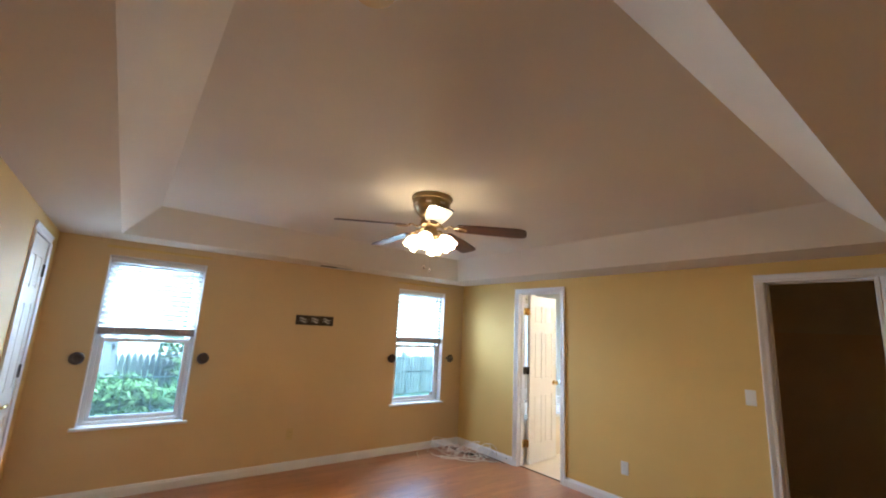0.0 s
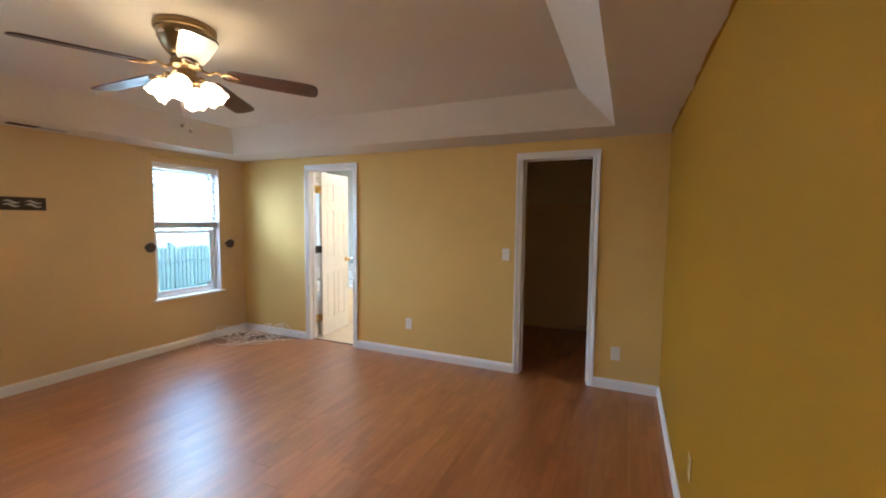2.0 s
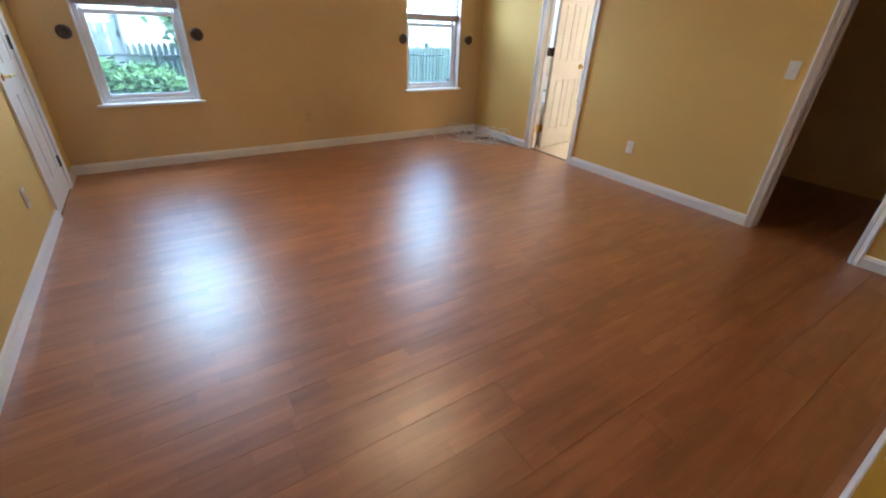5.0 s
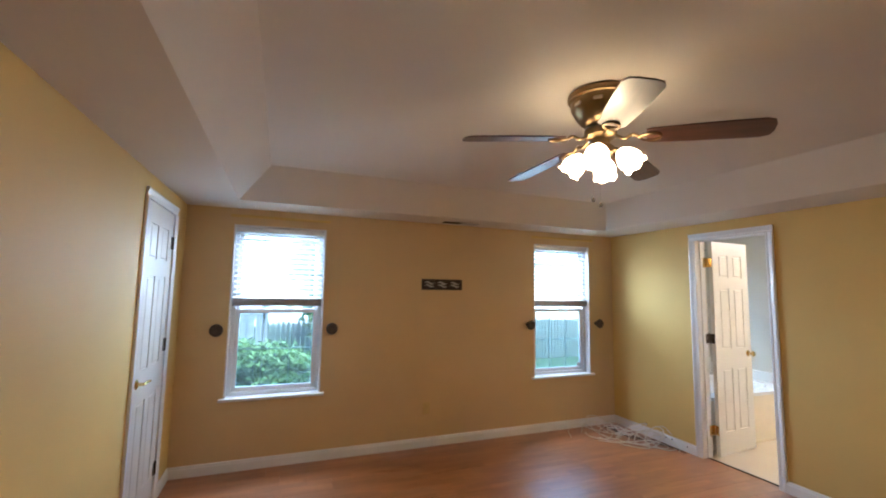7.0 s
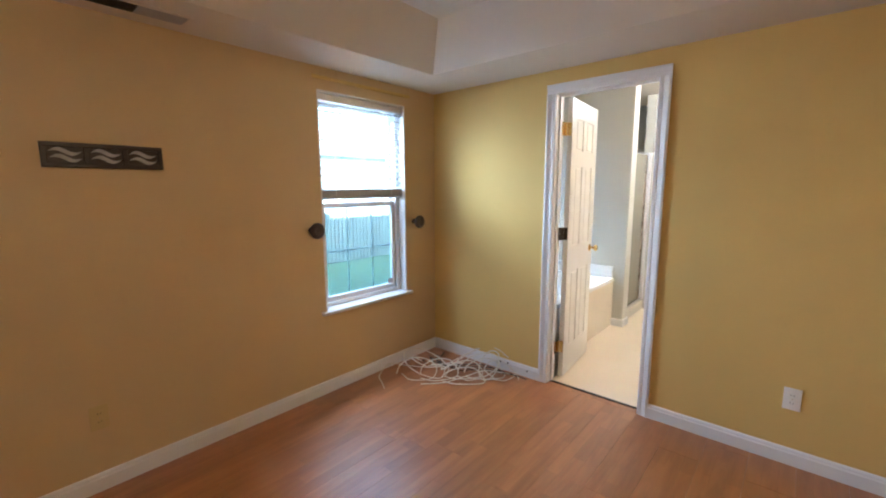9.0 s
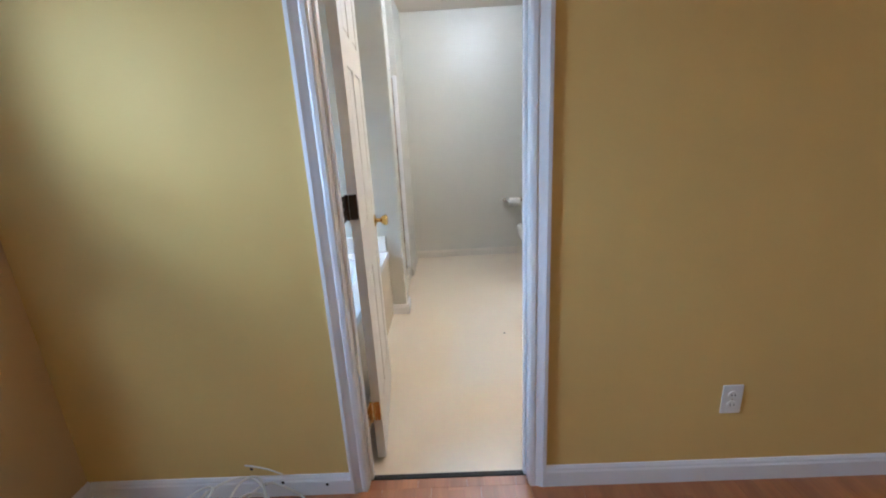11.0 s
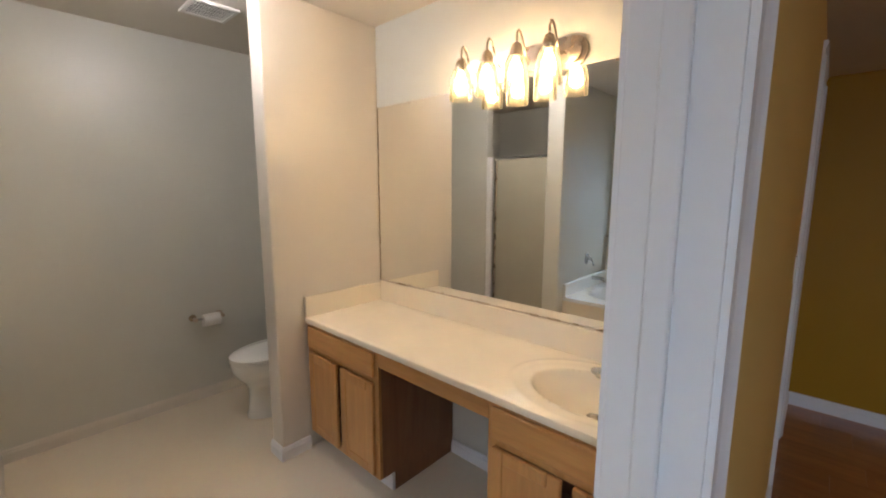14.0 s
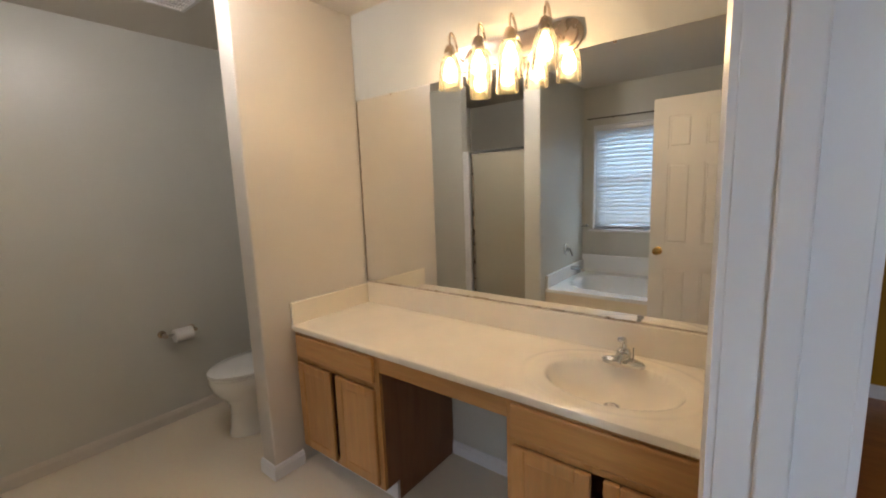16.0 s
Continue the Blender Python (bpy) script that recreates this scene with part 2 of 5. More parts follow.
CABLE_W = surface("white_cable_jacket", (0.82, 0.79, 0.72), rough=0.45, var=0.05, scale=20, fine=90, bump=0.02)
CABLE_B = surface("black_cable_jacket", (0.03, 0.028, 0.026), rough=0.45, var=0.05, scale=20, fine=90, bump=0.02)
PAPER = surface("toilet_paper", (0.82, 0.80, 0.77), rough=0.95, var=0.03, scale=30, fine=200, bump=0.2)
GRASS = surface("lawn_grass", (0.045, 0.105, 0.040), rough=0.9, var=0.2, scale=2.0, fine=70, bump=0.9, tint=(0.030, 0.075, 0.030), depth=0.03)
CONCRETE = surface("patio_concrete", (0.26, 0.26, 0.26), rough=0.85, var=0.08, scale=2.2, fine=90, bump=0.3)
FENCE = wood("weathered_fence_wood", (0.055, 0.082, 0.075), (0.09, 0.125, 0.112), rough=0.85, axis="Z", stretch=12, scale=2.0, per_object=0.16, bump=0.2)
SIDING = surface("neighbour_siding", (0.15, 0.17, 0.19), rough=0.8, var=0.06, scale=1.2, fine=40, bump=0.1)
PALE_SIDING = surface("pale_siding", (0.62, 0.62, 0.60), rough=0.8, var=0.04, scale=1.2, fine=40, bump=0.1)
SHINGLE = surface("neighbour_shingles", (0.40, 0.41, 0.43), rough=0.9, var=0.15, scale=3, fine=60, bump=0.4)
LEAF = surface("shrub_leaf", (0.16, 0.30, 0.10), rough=0.6, var=0.22, scale=9, fine=60, bump=0.1, tint=(0.09, 0.19, 0.06))
LEAF_PALE = surface("tree_leaf", (0.17, 0.28, 0.09), rough=0.6, var=0.2, scale=7, fine=60, bump=0.1, tint=(0.05, 0.09, 0.025))
BARK = surface("bark", (0.14, 0.10, 0.07), rough=0.9, var=0.2, scale=14, fine=70, bump=0.6)
WINGLASS = pane_glass("window_glass", (0.58, 0.67, 0.68), 0.022)
SHOWERGLASS, nt_, b_ = nodes_of("obscure_shower_glass")
b_.inputs["Base Color"].default_value, b_.inputs["Roughness"].default_value = (0.58, 0.55, 0.46, 1), 0.22
tr_, mx_ = nt_.nodes.new("ShaderNodeBsdfTransparent"), nt_.nodes.new("ShaderNodeMixShader")
tr_.inputs["Color"].default_value = (0.85, 0.84, 0.78, 1)
mx_.inputs[0].default_value = 0.45
nt_.links.new(b_.outputs[0], mx_.inputs[1]), nt_.links.new(tr_.outputs[0], mx_.inputs[2])
nt_.links.new(mx_.outputs[0], nt_.nodes["Material Output"].inputs["Surface"])
JARGLASS = pane_glass("amber_jar_glass", (0.98, 0.94, 0.84), 0.02, (1.0, 0.90, 0.70))
MIRROR, nt_, b_ = nodes_of("mirror_face")
b_.inputs["Base Color"].default_value, b_.inputs["Metallic"].default_value, b_.inputs["Roughness"].default_value = (0.90, 0.91, 0.89, 1), 1.0, 0.0
FANBULB = glow("fan_bulb", (1.0, 0.74, 0.44), FAN_BULB)
FANSHADE = glow("frosted_fan_shade", (1.0, 0.72, 0.40), FAN_GLOW)
BULB = glow("warm_bulb", (1.0, 0.72, 0.42), BULB_GLOW)
DOME = glow("globe_bulb", (1.0, 0.95, 0.90), DOME_GLOW)


# ---- builders ----
def box(bm, x0, x1, y0, y1, z0, z1, bevel=0.0, seg=1):
    v = [bm.verts.new(p) for p in ((x0, y0, z0), (x1, y0, z0), (x1, y1, z0), (x0, y1, z0), (x0, y0, z1), (x1, y0, z1), (x1, y1, z1), (x0, y1, z1))]
    fs = [bm.faces.new([v[i] for i in q]) for q in ((3, 2, 1, 0), (4, 5, 6, 7), (0, 1, 5, 4), (1, 2, 6, 5), (2, 3, 7, 6), (3, 0, 4, 7))]
    if bevel:
        es = {e for f in fs for e in f.edges}
        bmesh.ops.bevel(bm, geom=list(es), offset=bevel, segments=seg, affect="EDGES", profile=0.5)
    return bm


def boxes(*bs, bevel=0.0, seg=1):
    bm = bmesh.new()
    for b in bs:
        box(bm, *b, bevel=bevel, seg=seg)
    return bm


def lathe(profile, n=28, axis="Z", at=(0, 0, 0), scale=(1, 1), bm=None):
    """Turn (radius, height) pairs round an axis."""
    bm = bm or bmesh.new()
    rings = []
    for r, h in profile:
        ring = []
        for i in range(n):
            a = 2 * math.pi * i / n
            u, v = r * math.cos(a) * scale[0], r * math.sin(a) * scale[1]
            p = {"Z": (u, v, h), "Y": (u, h, v), "X": (h, u, v)}[axis]
            ring.append(bm.verts.new([p[k] + at[k] for k in range(3)]))
        rings.append(ring)
    for a, b in zip(rings, rings[1:]):
        for i in range(n):
            bm.faces.new((a[i], a[(i + 1) % n], b[(i + 1) % n], b[i]))
    for ring in (rings[0], rings[-1]):
        bm.faces.new(ring)
    bmesh.ops.recalc_face_normals(bm, faces=bm.faces)
    return bm


def tube(points, r, n=8, bm=None, caps=True):
    """A round rod or cable along points."""
    bm = bm or bmesh.new()
    pts = [Vector(p) for p in points]
    rings, ref = [], Vector((0.31, 0.17, 0.93)).normalized()
    for i, p in enumerate(pts):
        d = (pts[min(i + 1, len(pts) - 1)] - pts[max(i - 1, 0)]).normalized()
        u = d.cross(ref)
        u = u.normalized() if u.length > 1e-4 else d.orthogonal().normalized()
        v = d.cross(u)
        rings.append([bm.verts.new(p + r * (u * math.cos(2 * math.pi * k / n) + v * math.sin(2 * math.pi * k / n))) for k in range(n)])
    for a, b in zip(rings, rings[1:]):
        for k in range(n):
            bm.faces.new((a[k], a[(k + 1) % n], b[(k + 1) % n], b[k]))
    if caps:
        bm.faces.new(rings[0]), bm.faces.new(rings[-1])
    bmesh.ops.recalc_face_normals(bm, faces=bm.faces)
    return bm


def curve_points(ctrl, steps=8):
    """Catmull-Rom through control points."""
    c = [Vector(p) for p in ctrl]
    c = [2 * c[0] - c[1]] + c + [2 * c[-1] - c[-2]]
    out = []
    for i in range(1, len(c) - 2):
        for s in range(steps):
            t = s / steps
            a, b, d, e = c[i - 1], c[i], c[i + 1], c[i + 2]
            out.append(0.5 * (2 * b + (d - a) * t + (2 * a - 5 * b + 4 * d - e) * t * t + (3 * b - a - 3 * d + e) * t ** 3))
    out.append(c[-2])
    return out


def extrude_profile(profile, length_from, length_to, axis="X"):
    """A closed profile drawn along an axis: X (profile in y, z), Y (x, z) or Z (x, y)."""
    bm = bmesh.new()
    ends = []
    for s in (length_from, length_to):
        ends.append([bm.verts.new({"X": (s, a, b), "Y": (a, s, b), "Z": (a, b, s)}[axis]) for a, b in profile])
    n = len(profile)
    for i in range(n):
        bm.faces.new((ends[0][i], ends[0][(i + 1) % n], ends[1][(i + 1) % n], ends[1][i]))
    bm.faces.new(ends[0]), bm.faces.new(ends[1])
    bmesh.ops.recalc_face_normals(bm, faces=bm.faces)
    return bm


def part(name, bm, material, parent=None, label="", smooth=False):
    me = bpy.data.meshes.new(name)
    bm.to_mesh(me)
    bm.free()
    me.materials.append(material)
    if smooth:
        me.shade_smooth()
        me.set_sharp_from_angle(angle=radians(38))
    ob = new(name, me)
    if parent is not None:
        ob.parent = parent
        base = parent.location
        while parent is not None:
            ob.location -= parent.location
            parent = parent.parent
    if label:
        ob["label"] = label
    return ob


def thing(name, at, label, category, group="", kind=""):
    ob = new(name)
    ob.location = at
    ob.empty_display_size = 0.1
    return tagged(ob, label, category, group, kind)


def structure(name, bm, material, label, category, smooth=False):
    return tagged(part(name, bm, material, smooth=smooth), label, category, kind="structure")

# ---- bedroom shell ----
W1, W2 = (-4.13, -3.36), (-1.11, -0.34)     # bedroom window openings in x
WZ = (0.575, 2.045)
W3, W3Z = (0.76, 1.53), (0.95, 2.04)        # bathroom window
YO = 1.935                                   # outside face

structure("wall_north", boxes(
    (X_W - 0.1, W1[0], Y_N, YO, 0, 2.6), (W1[1], W2[0], Y_N, YO, 0, 2.6), (W2[1], 0.068, Y_N, YO, 0, 2.6),
    (*W1, Y_N, YO, 0, WZ[0]), (*W1, Y_N, YO, WZ[1], 2.6), (*W2, Y_N, YO, 0, WZ[0]), (*W2, Y_N, YO, WZ[1], 2.6)),
    TAN, "tan painted bedroom wall with two windows", "wall")
BD, CD = (0.054, 0.676), (-2.485, -1.875)     # bathroom and closet door openings in y
HEAD = 2.032
structure("wall_east", boxes(
    (0, 0.068, Y_S, CD[0] - 0.02, 0, 2.6), (0, 0.068, CD[1] + 0.02, BD[0] - 0.02, 0, 2.6), (0, 0.068, BD[1] + 0.02, Y_N, 0, 2.6),
    (0, 0.068, CD[0] - 0.02, CD[1] + 0.02, HEAD + 0.02, 2.6), (0, 0.068, BD[0] - 0.02, BD[1] + 0.02, HEAD + 0.02, 2.6)),
    YELLOW, "golden yellow painted wall with two door openings", "wall")
WD = (0.752, 1.392)                          # west door opening in y
structure("wall_west", boxes(
    (X_W - 0.1, X_W, Y_S - 0.1, WD[0] - 0.02, 0, 2.6), (X_W - 0.1, X_W, WD[1] + 0.02, Y_N, 0, 2.6), (X_W - 0.1, X_W, WD[0] - 0.02, WD[1] + 0.02, HEAD + 0.02, 2.6),
    (X_W - 0.16, X_W - 0.11, WD[0] - 0.1, WD[1] + 0.1, 0, 2.2)),
    YELLOW, "golden yellow painted wall with a white door", "wall")
HALL = (-4.28, -3.46)                        # doorway behind the start of the walk
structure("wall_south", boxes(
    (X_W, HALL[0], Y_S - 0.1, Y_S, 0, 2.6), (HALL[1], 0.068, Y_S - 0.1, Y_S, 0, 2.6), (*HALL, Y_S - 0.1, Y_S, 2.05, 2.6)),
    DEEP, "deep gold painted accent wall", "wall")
structure("wall_hall", boxes(
    (HALL[0] - 0.1, HALL[0], -4.3, Y_S - 0.1, 0, 2.2), (HALL[1], HALL[1] + 0.1, -4.3, Y_S - 0.1, 0, 2.2), (HALL[0] - 0.1, HALL[1] + 0.1, -4.4, -4.3, 0, 2.2),
    (HALL[0] - 0.1, HALL[1] + 0.1, -4.4, Y_S - 0.1, 2.2, 2.3)), YELLOW, "plain yellow walls of the short hall", "wall")

# tray ceiling: soffit round the room, sloped sides, raised field
TL = (-4.07, -0.445, -2.66, 1.38)
TH = (-3.842, -0.675, -2.412, 1.125)
bm = bmesh.new()
def rect(x0, x1, y0, y1, z):
    return [bm.verts.new(p) for p in ((x0, y0, z), (x1, y0, z), (x1, y1, z), (x0, y1, z))]
outer, low, high = rect(X_W - 0.05, 0.03, Y_S - 0.05, Y_N + 0.05, Z_LOW), rect(*TL, Z_LOW), rect(*TH, Z_TOP)
roof = rect(X_W - 0.05, 0.03, Y_S - 0.05, Y_N + 0.05, Z_TOP + 0.1)
for a, b in ((outer, low), (low, high), (outer, roof)):
    for i in range(4):
        bm.faces.new((a[i], a[(i + 1) % 4], b[(i + 1) % 4], b[i]))
bm.faces.new(high), bm.faces.new(roof)
bmesh.ops.recalc_face_normals(bm, faces=bm.faces)
structure("ceiling", bm, CEILING, "off-white tray ceiling with sloped sides", "ceiling")
structure("floor", boxes((X_W - 0.1, 0.06, -4.4, Y_N, -0.12, -0.012), (0.06, 1.95, Y_S, -1.1, -0.12, -0.012)), UNDERLAY, "sub-floor under the cherry laminate planks", "floor")

# uneven paint edge where the gold wall meets the soffit
rng = random.Random(21)
bm = bmesh.new()
edge_a, edge_b, w_now = [], [], 0.006
for i in range(150):
    x = X_W + 0.01 + (-X_W - 0.02) * i / 149
    w_now = min(0.017, max(0.002, w_now + rng.uniform(-0.004, 0.004)))
    edge_a.append(bm.verts.new((x, Y_S, Z_LOW - 0.0035)))
    edge_b.append(bm.verts.new((x, Y_S + w_now, Z_LOW - 0.0035)))
for i in range(149):
    bm.faces.new((edge_a[i], edge_a[i + 1], edge_b[i + 1], edge_b[i]))
structure("trim_paint_edge", bm, DEEP, "uneven gold paint edge along the ceiling", "paint edge")

# ---- bathroom shell ----
structure("wall_bath_west", boxes(
    (0.068, XB0, Y_S, CD[0] - 0.02, 0, 2.6), (0.068, XB0, CD[1] + 0.02, BD[0] - 0.02, 0, 2.6), (0.068, XB0, BD[1] + 0.02, Y_N, 0, 2.6),
    (0.068, XB0, CD[0] - 0.02, CD[1] + 0.02, HEAD + 0.02, 2.6), (0.068, XB0, BD[0] - 0.02, BD[1] + 0.02, HEAD + 0.02, 2.6)),
    GREY, "grey painted bathroom wall beside the door", "wall")
structure("wall_bath_north", boxes(
    (0.068, W3[0], Y_N, YO, 0, 2.6), (W3[1], XB1 + 0.1, Y_N, YO, 0, 2.6), (*W3, Y_N, YO, 0, W3Z[0]), (*W3, Y_N, YO, W3Z[1], 2.6)),
    GREY, "grey painted bathroom wall with a window over the tub", "wall")
structure("wall_bath_east", boxes((XB1, XB1 + 0.1, YB0 - 0.1, Y_N, 0, 2.6)), GREY, "smooth grey painted bathroom wall", "wall")
structure("wall_bath_south", boxes((XB0, XB1, YB0 - 0.1, YB0, 0, 2.6)), GREY, "pale grey wall behind the vanity mirror", "wall")
bm = bmesh.new()
box(bm, X_PART, 2.108, YB0, -0.366, 0, ZB, bevel=0.008, seg=3)
structure("wall_partition", bm, BEIGE, "pale wall with rounded corners between vanity and toilet", "wall")
bm = bmesh.new()
box(bm, 1.63, 1.785, 0.672, Y_N, 0, ZB, bevel=0.008, seg=3)
structure("wall_tub_end", bm, GREY, "narrow grey wall between tub and shower", "wall")
structure("wall_shower_side", boxes((2.47, XB1, 0.70, 0.80, 0, ZB)), GREY, "grey wall beside the shower door", "wall")
structure("ceiling_bath", boxes((0.068, XB1 + 0.1, YB0 - 0.1, Y_N, ZB, ZB + 0.08)), CEILING, "off-white bathroom ceiling", "ceiling")
structure("floor_bath", boxes((0.069, XB1, YB0, Y_N, -0.1, -0.001)), VINYL, "cream sheet vinyl bathroom floor", "floor")
structure("threshold", boxes((0.045, 0.0685, BD[0], BD[1], -0.01, 0.004), bevel=0.0015), SLOT, "dark threshold strip between laminate and vinyl", "threshold")

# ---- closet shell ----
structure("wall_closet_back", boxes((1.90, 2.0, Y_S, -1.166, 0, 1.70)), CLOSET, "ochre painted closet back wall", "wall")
structure("wall_closet_upper", boxes((1.90, 2.0, Y_S, -1.166, 1.70, 2.5)), CLOSET_LIT, "upper closet wall coloured lighter as if lit above a shelf", "wall")
structure("wall_closet_side", boxes((XB0, 1.90, -1.26, -1.166, 0, 2.5), (XB0, 2.0, Y_S - 0.1, Y_S, 0, 2.5)), CLOSET, "ochre painted closet side walls", "wall")
structure("ceiling_closet", boxes((0.068, 2.0, Y_S, -1.17, ZB, ZB + 0.07)), CEILING, "off-white closet ceiling", "ceiling")
structure("baseboard_closet", boxes((1.885, 1.90, Y_S, -1.26, 0, 0.085), bevel=0.003), CLOSET, "ochre painted closet baseboard", "baseboard")

# ---- baseboards ----
def skirting(name, a, b, axis, face, side, mat=TRIM, h=0.088, label="white painted baseboard with a moulded top"):
    t = 0.015 * side
    prof = [(face, 0), (face + t, 0), (face + t, h * 0.72), (face + t * 0.75, h * 0.80), (face + t * 0.7, h * 0.90), (face + t * 0.35, h), (face, h)]
    structure(name, extrude_profile(prof, a, b, axis), mat, label, "baseboard")

skirting("baseboard_north", X_W, 0, "X", Y_N, -1)
skirting("baseboard_east_1", BD[1] + 0.064, Y_N - 0.016, "Y", 0, -1)
skirting("baseboard_east_2", CD[1] + 0.062, BD[0] - 0.064, "Y", 0, -1)
skirting("baseboard_east_3", Y_S + 0.016, CD[0] - 0.06, "Y", 0, -1)
skirting("baseboard_west_1", Y_S, WD[0] - 0.06, "Y", X_W, 1)
skirting("baseboard_west_2", WD[1] + 0.06, Y_N - 0.016, "Y", X_W, 1)
skirting("baseboard_south", HALL[1], 0, "X", Y_S, 1)
skirting("baseboard_bath_east", YB0, 0.70, "Y", XB1, -1, BEIGE, 0.075, "pale baseboard along the grey wall")
skirting("baseboard_shower_side", 2.47, XB1 - 0.016, "X", 0.70, -1, BEIGE, 0.075, "pale baseboard beside the shower")
skirting("baseboard_tub_end", 0.655, 0.80, "Y", 1.63, -1, TRIM, 0.075)
skirting("baseboard_tub_end_2", 1.612, 1.785, "X", 0.672, -1, TRIM, 0.075)
skirting("baseboard_partition", -0.53, -0.352, "Y", X_PART, -1, TRIM, 0.075)
skirting("baseboard_partition_2", X_PART - 0.016, 2.108, "X", -0.366, 1, TRIM, 0.075)
skirting("baseboard_knee", 0.74, 1.36, "X", YB0, 1, TRIM, 0.075)

# ---- door casings and jambs ----
def casing_set(name, wall_x, side, y0, y1, label, w=0.058):
    """Moulded casing round a door in a wall that faces along x; side -1 faces west."""
    t = 0.017 * side
    frame_ob = thing(name, (wall_x, (y0 + y1) / 2, 0), label, "door casing", kind="structure")
    for s, edge in ((-1, y0), (1, y1)):
        prof = [(wall_x, edge), (wall_x + 0.5 * t, edge), (wall_x + 0.6 * t, edge + s * 0.014), (wall_x + 0.42 * t, edge + s * 0.020), (wall_x + 0.75 * t, edge + s * w * 0.62), (wall_x + t, edge + s * w * 0.79), (wall_x + 0.9 * t, edge + s * w), (wall_x, edge + s * w)]
        part("side_casing", extrude_profile(prof, 0, HEAD, "Z"), TRIM, frame_ob)
    prof = [(wall_x, HEAD), (wall_x + 0.5 * t, HEAD), (wall_x + 0.6 * t, HEAD + 0.014), (wall_x + 0.42 * t, HEAD + 0.020), (wall_x + 0.75 * t, HEAD + w * 0.62), (wall_x + t, HEAD + w * 0.79), (wall_x + 0.9 * t, HEAD + w), (wall_x, HEAD + w)]
    part("head_casing", extrude_profile(prof, y0 - w, y1 + w, "Y"), TRIM, frame_ob)
    return frame_ob

def jamb_set(name, x0, x1, y0, y1, stop, label):
    j = thing(name, ((x0 + x1) / 2, (y0 + y1) / 2, 0), label, "door jamb", kind="structure")
    for y, s in ((y0, -1), (y1, 1)):
        part("side_jamb", boxes((x0, x1, min(y, y + s * 0.019), max(y, y + s * 0.019), 0, HEAD), bevel=0.001), TRIM, j)
        part("stop", boxes((stop[0], stop[1], min(y, y - s * 0.011), max(y, y - s * 0.011), 0, HEAD - 0.011), bevel=0.003, seg=2), TRIM, j)
    part("head_jamb", boxes((x0, x1, y0 - 0.019, y1 + 0.019, HEAD, HEAD + 0.019)), TRIM, j)
    part("head_stop", boxes((stop[0], stop[1], y0, y1, HEAD - 0.011, HEAD), bevel=0.003), TRIM, j)
    return j

casing_set("trim_bath_door", 0, -1, BD[0] - 0.004, BD[1] + 0.004, "white moulded casing round the bathroom door", 0.060)
casing_set("trim_bath_door_inside", XB0, 1, BD[0] - 0.004, BD[1] + 0.004, "white moulded casing inside the bathroom")
jb = jamb_set("trim_bath_jamb", 0, XB0, *BD, (0.045, 0.076), "white door jamb with a brass strike plate")
part("strike_plate", boxes((0.082, 0.110, BD[0] - 0.001, BD[0] + 0.002, 0.925, 0.985), bevel=0.0008), BRASS, jb, "brass strike plate")
part("strike_hole", boxes((0.089, 0.102, BD[0], BD[0] + 0.003, 0.942, 0.968)), SLOT, jb, "dark latch hole")
casing_set("trim_closet_door", 0, -1, CD[0] - 0.004, CD[1] + 0.004, "white moulded casing round the closet door")
jamb_set("trim_closet_jamb", 0, XB0, *CD, (0.055, 0.088), "white closet door jamb")
casing_set("trim_west_door", X_W, 1, WD[0] - 0.004, WD[1] + 0.004, "white moulded casing round the west door")
jamb_set("trim_west_jamb", X_W - 0.1, X_W, *WD, (X_W - 0.075, X_W - 0.045), "white door jamb of the west door")

# ---- doors ----
def knob_profile():
    return [(0.030, 0.0), (0.031, 0.004), (0.022, 0.008), (0.010, 0.012), (0.009, 0.028), (0.018, 0.036), (0.026, 0.046), (0.027, 0.056), (0.020, 0.064), (0.006, 0.066)]

def hinge(parent, at, metal, direction=1):
    """A butt hinge: two leaves and a knuckle, in the local frame of the door."""
    x, y, z = at
    h = part("hinge", boxes((x - 0.002, x + 0.036, y - 0.0015, y + 0.0015, z - 0.045, z + 0.045), bevel=0.001), metal, parent)
    part("knuckle", lathe([(0.0055, z - 0.046), (0.0062, z - 0.044), (0.0062, z + 0.044), (0.0055, z + 0.046)], n=10, at=(x - 0.004, y + 0.004 * direction, 0)), metal, h)
    return h

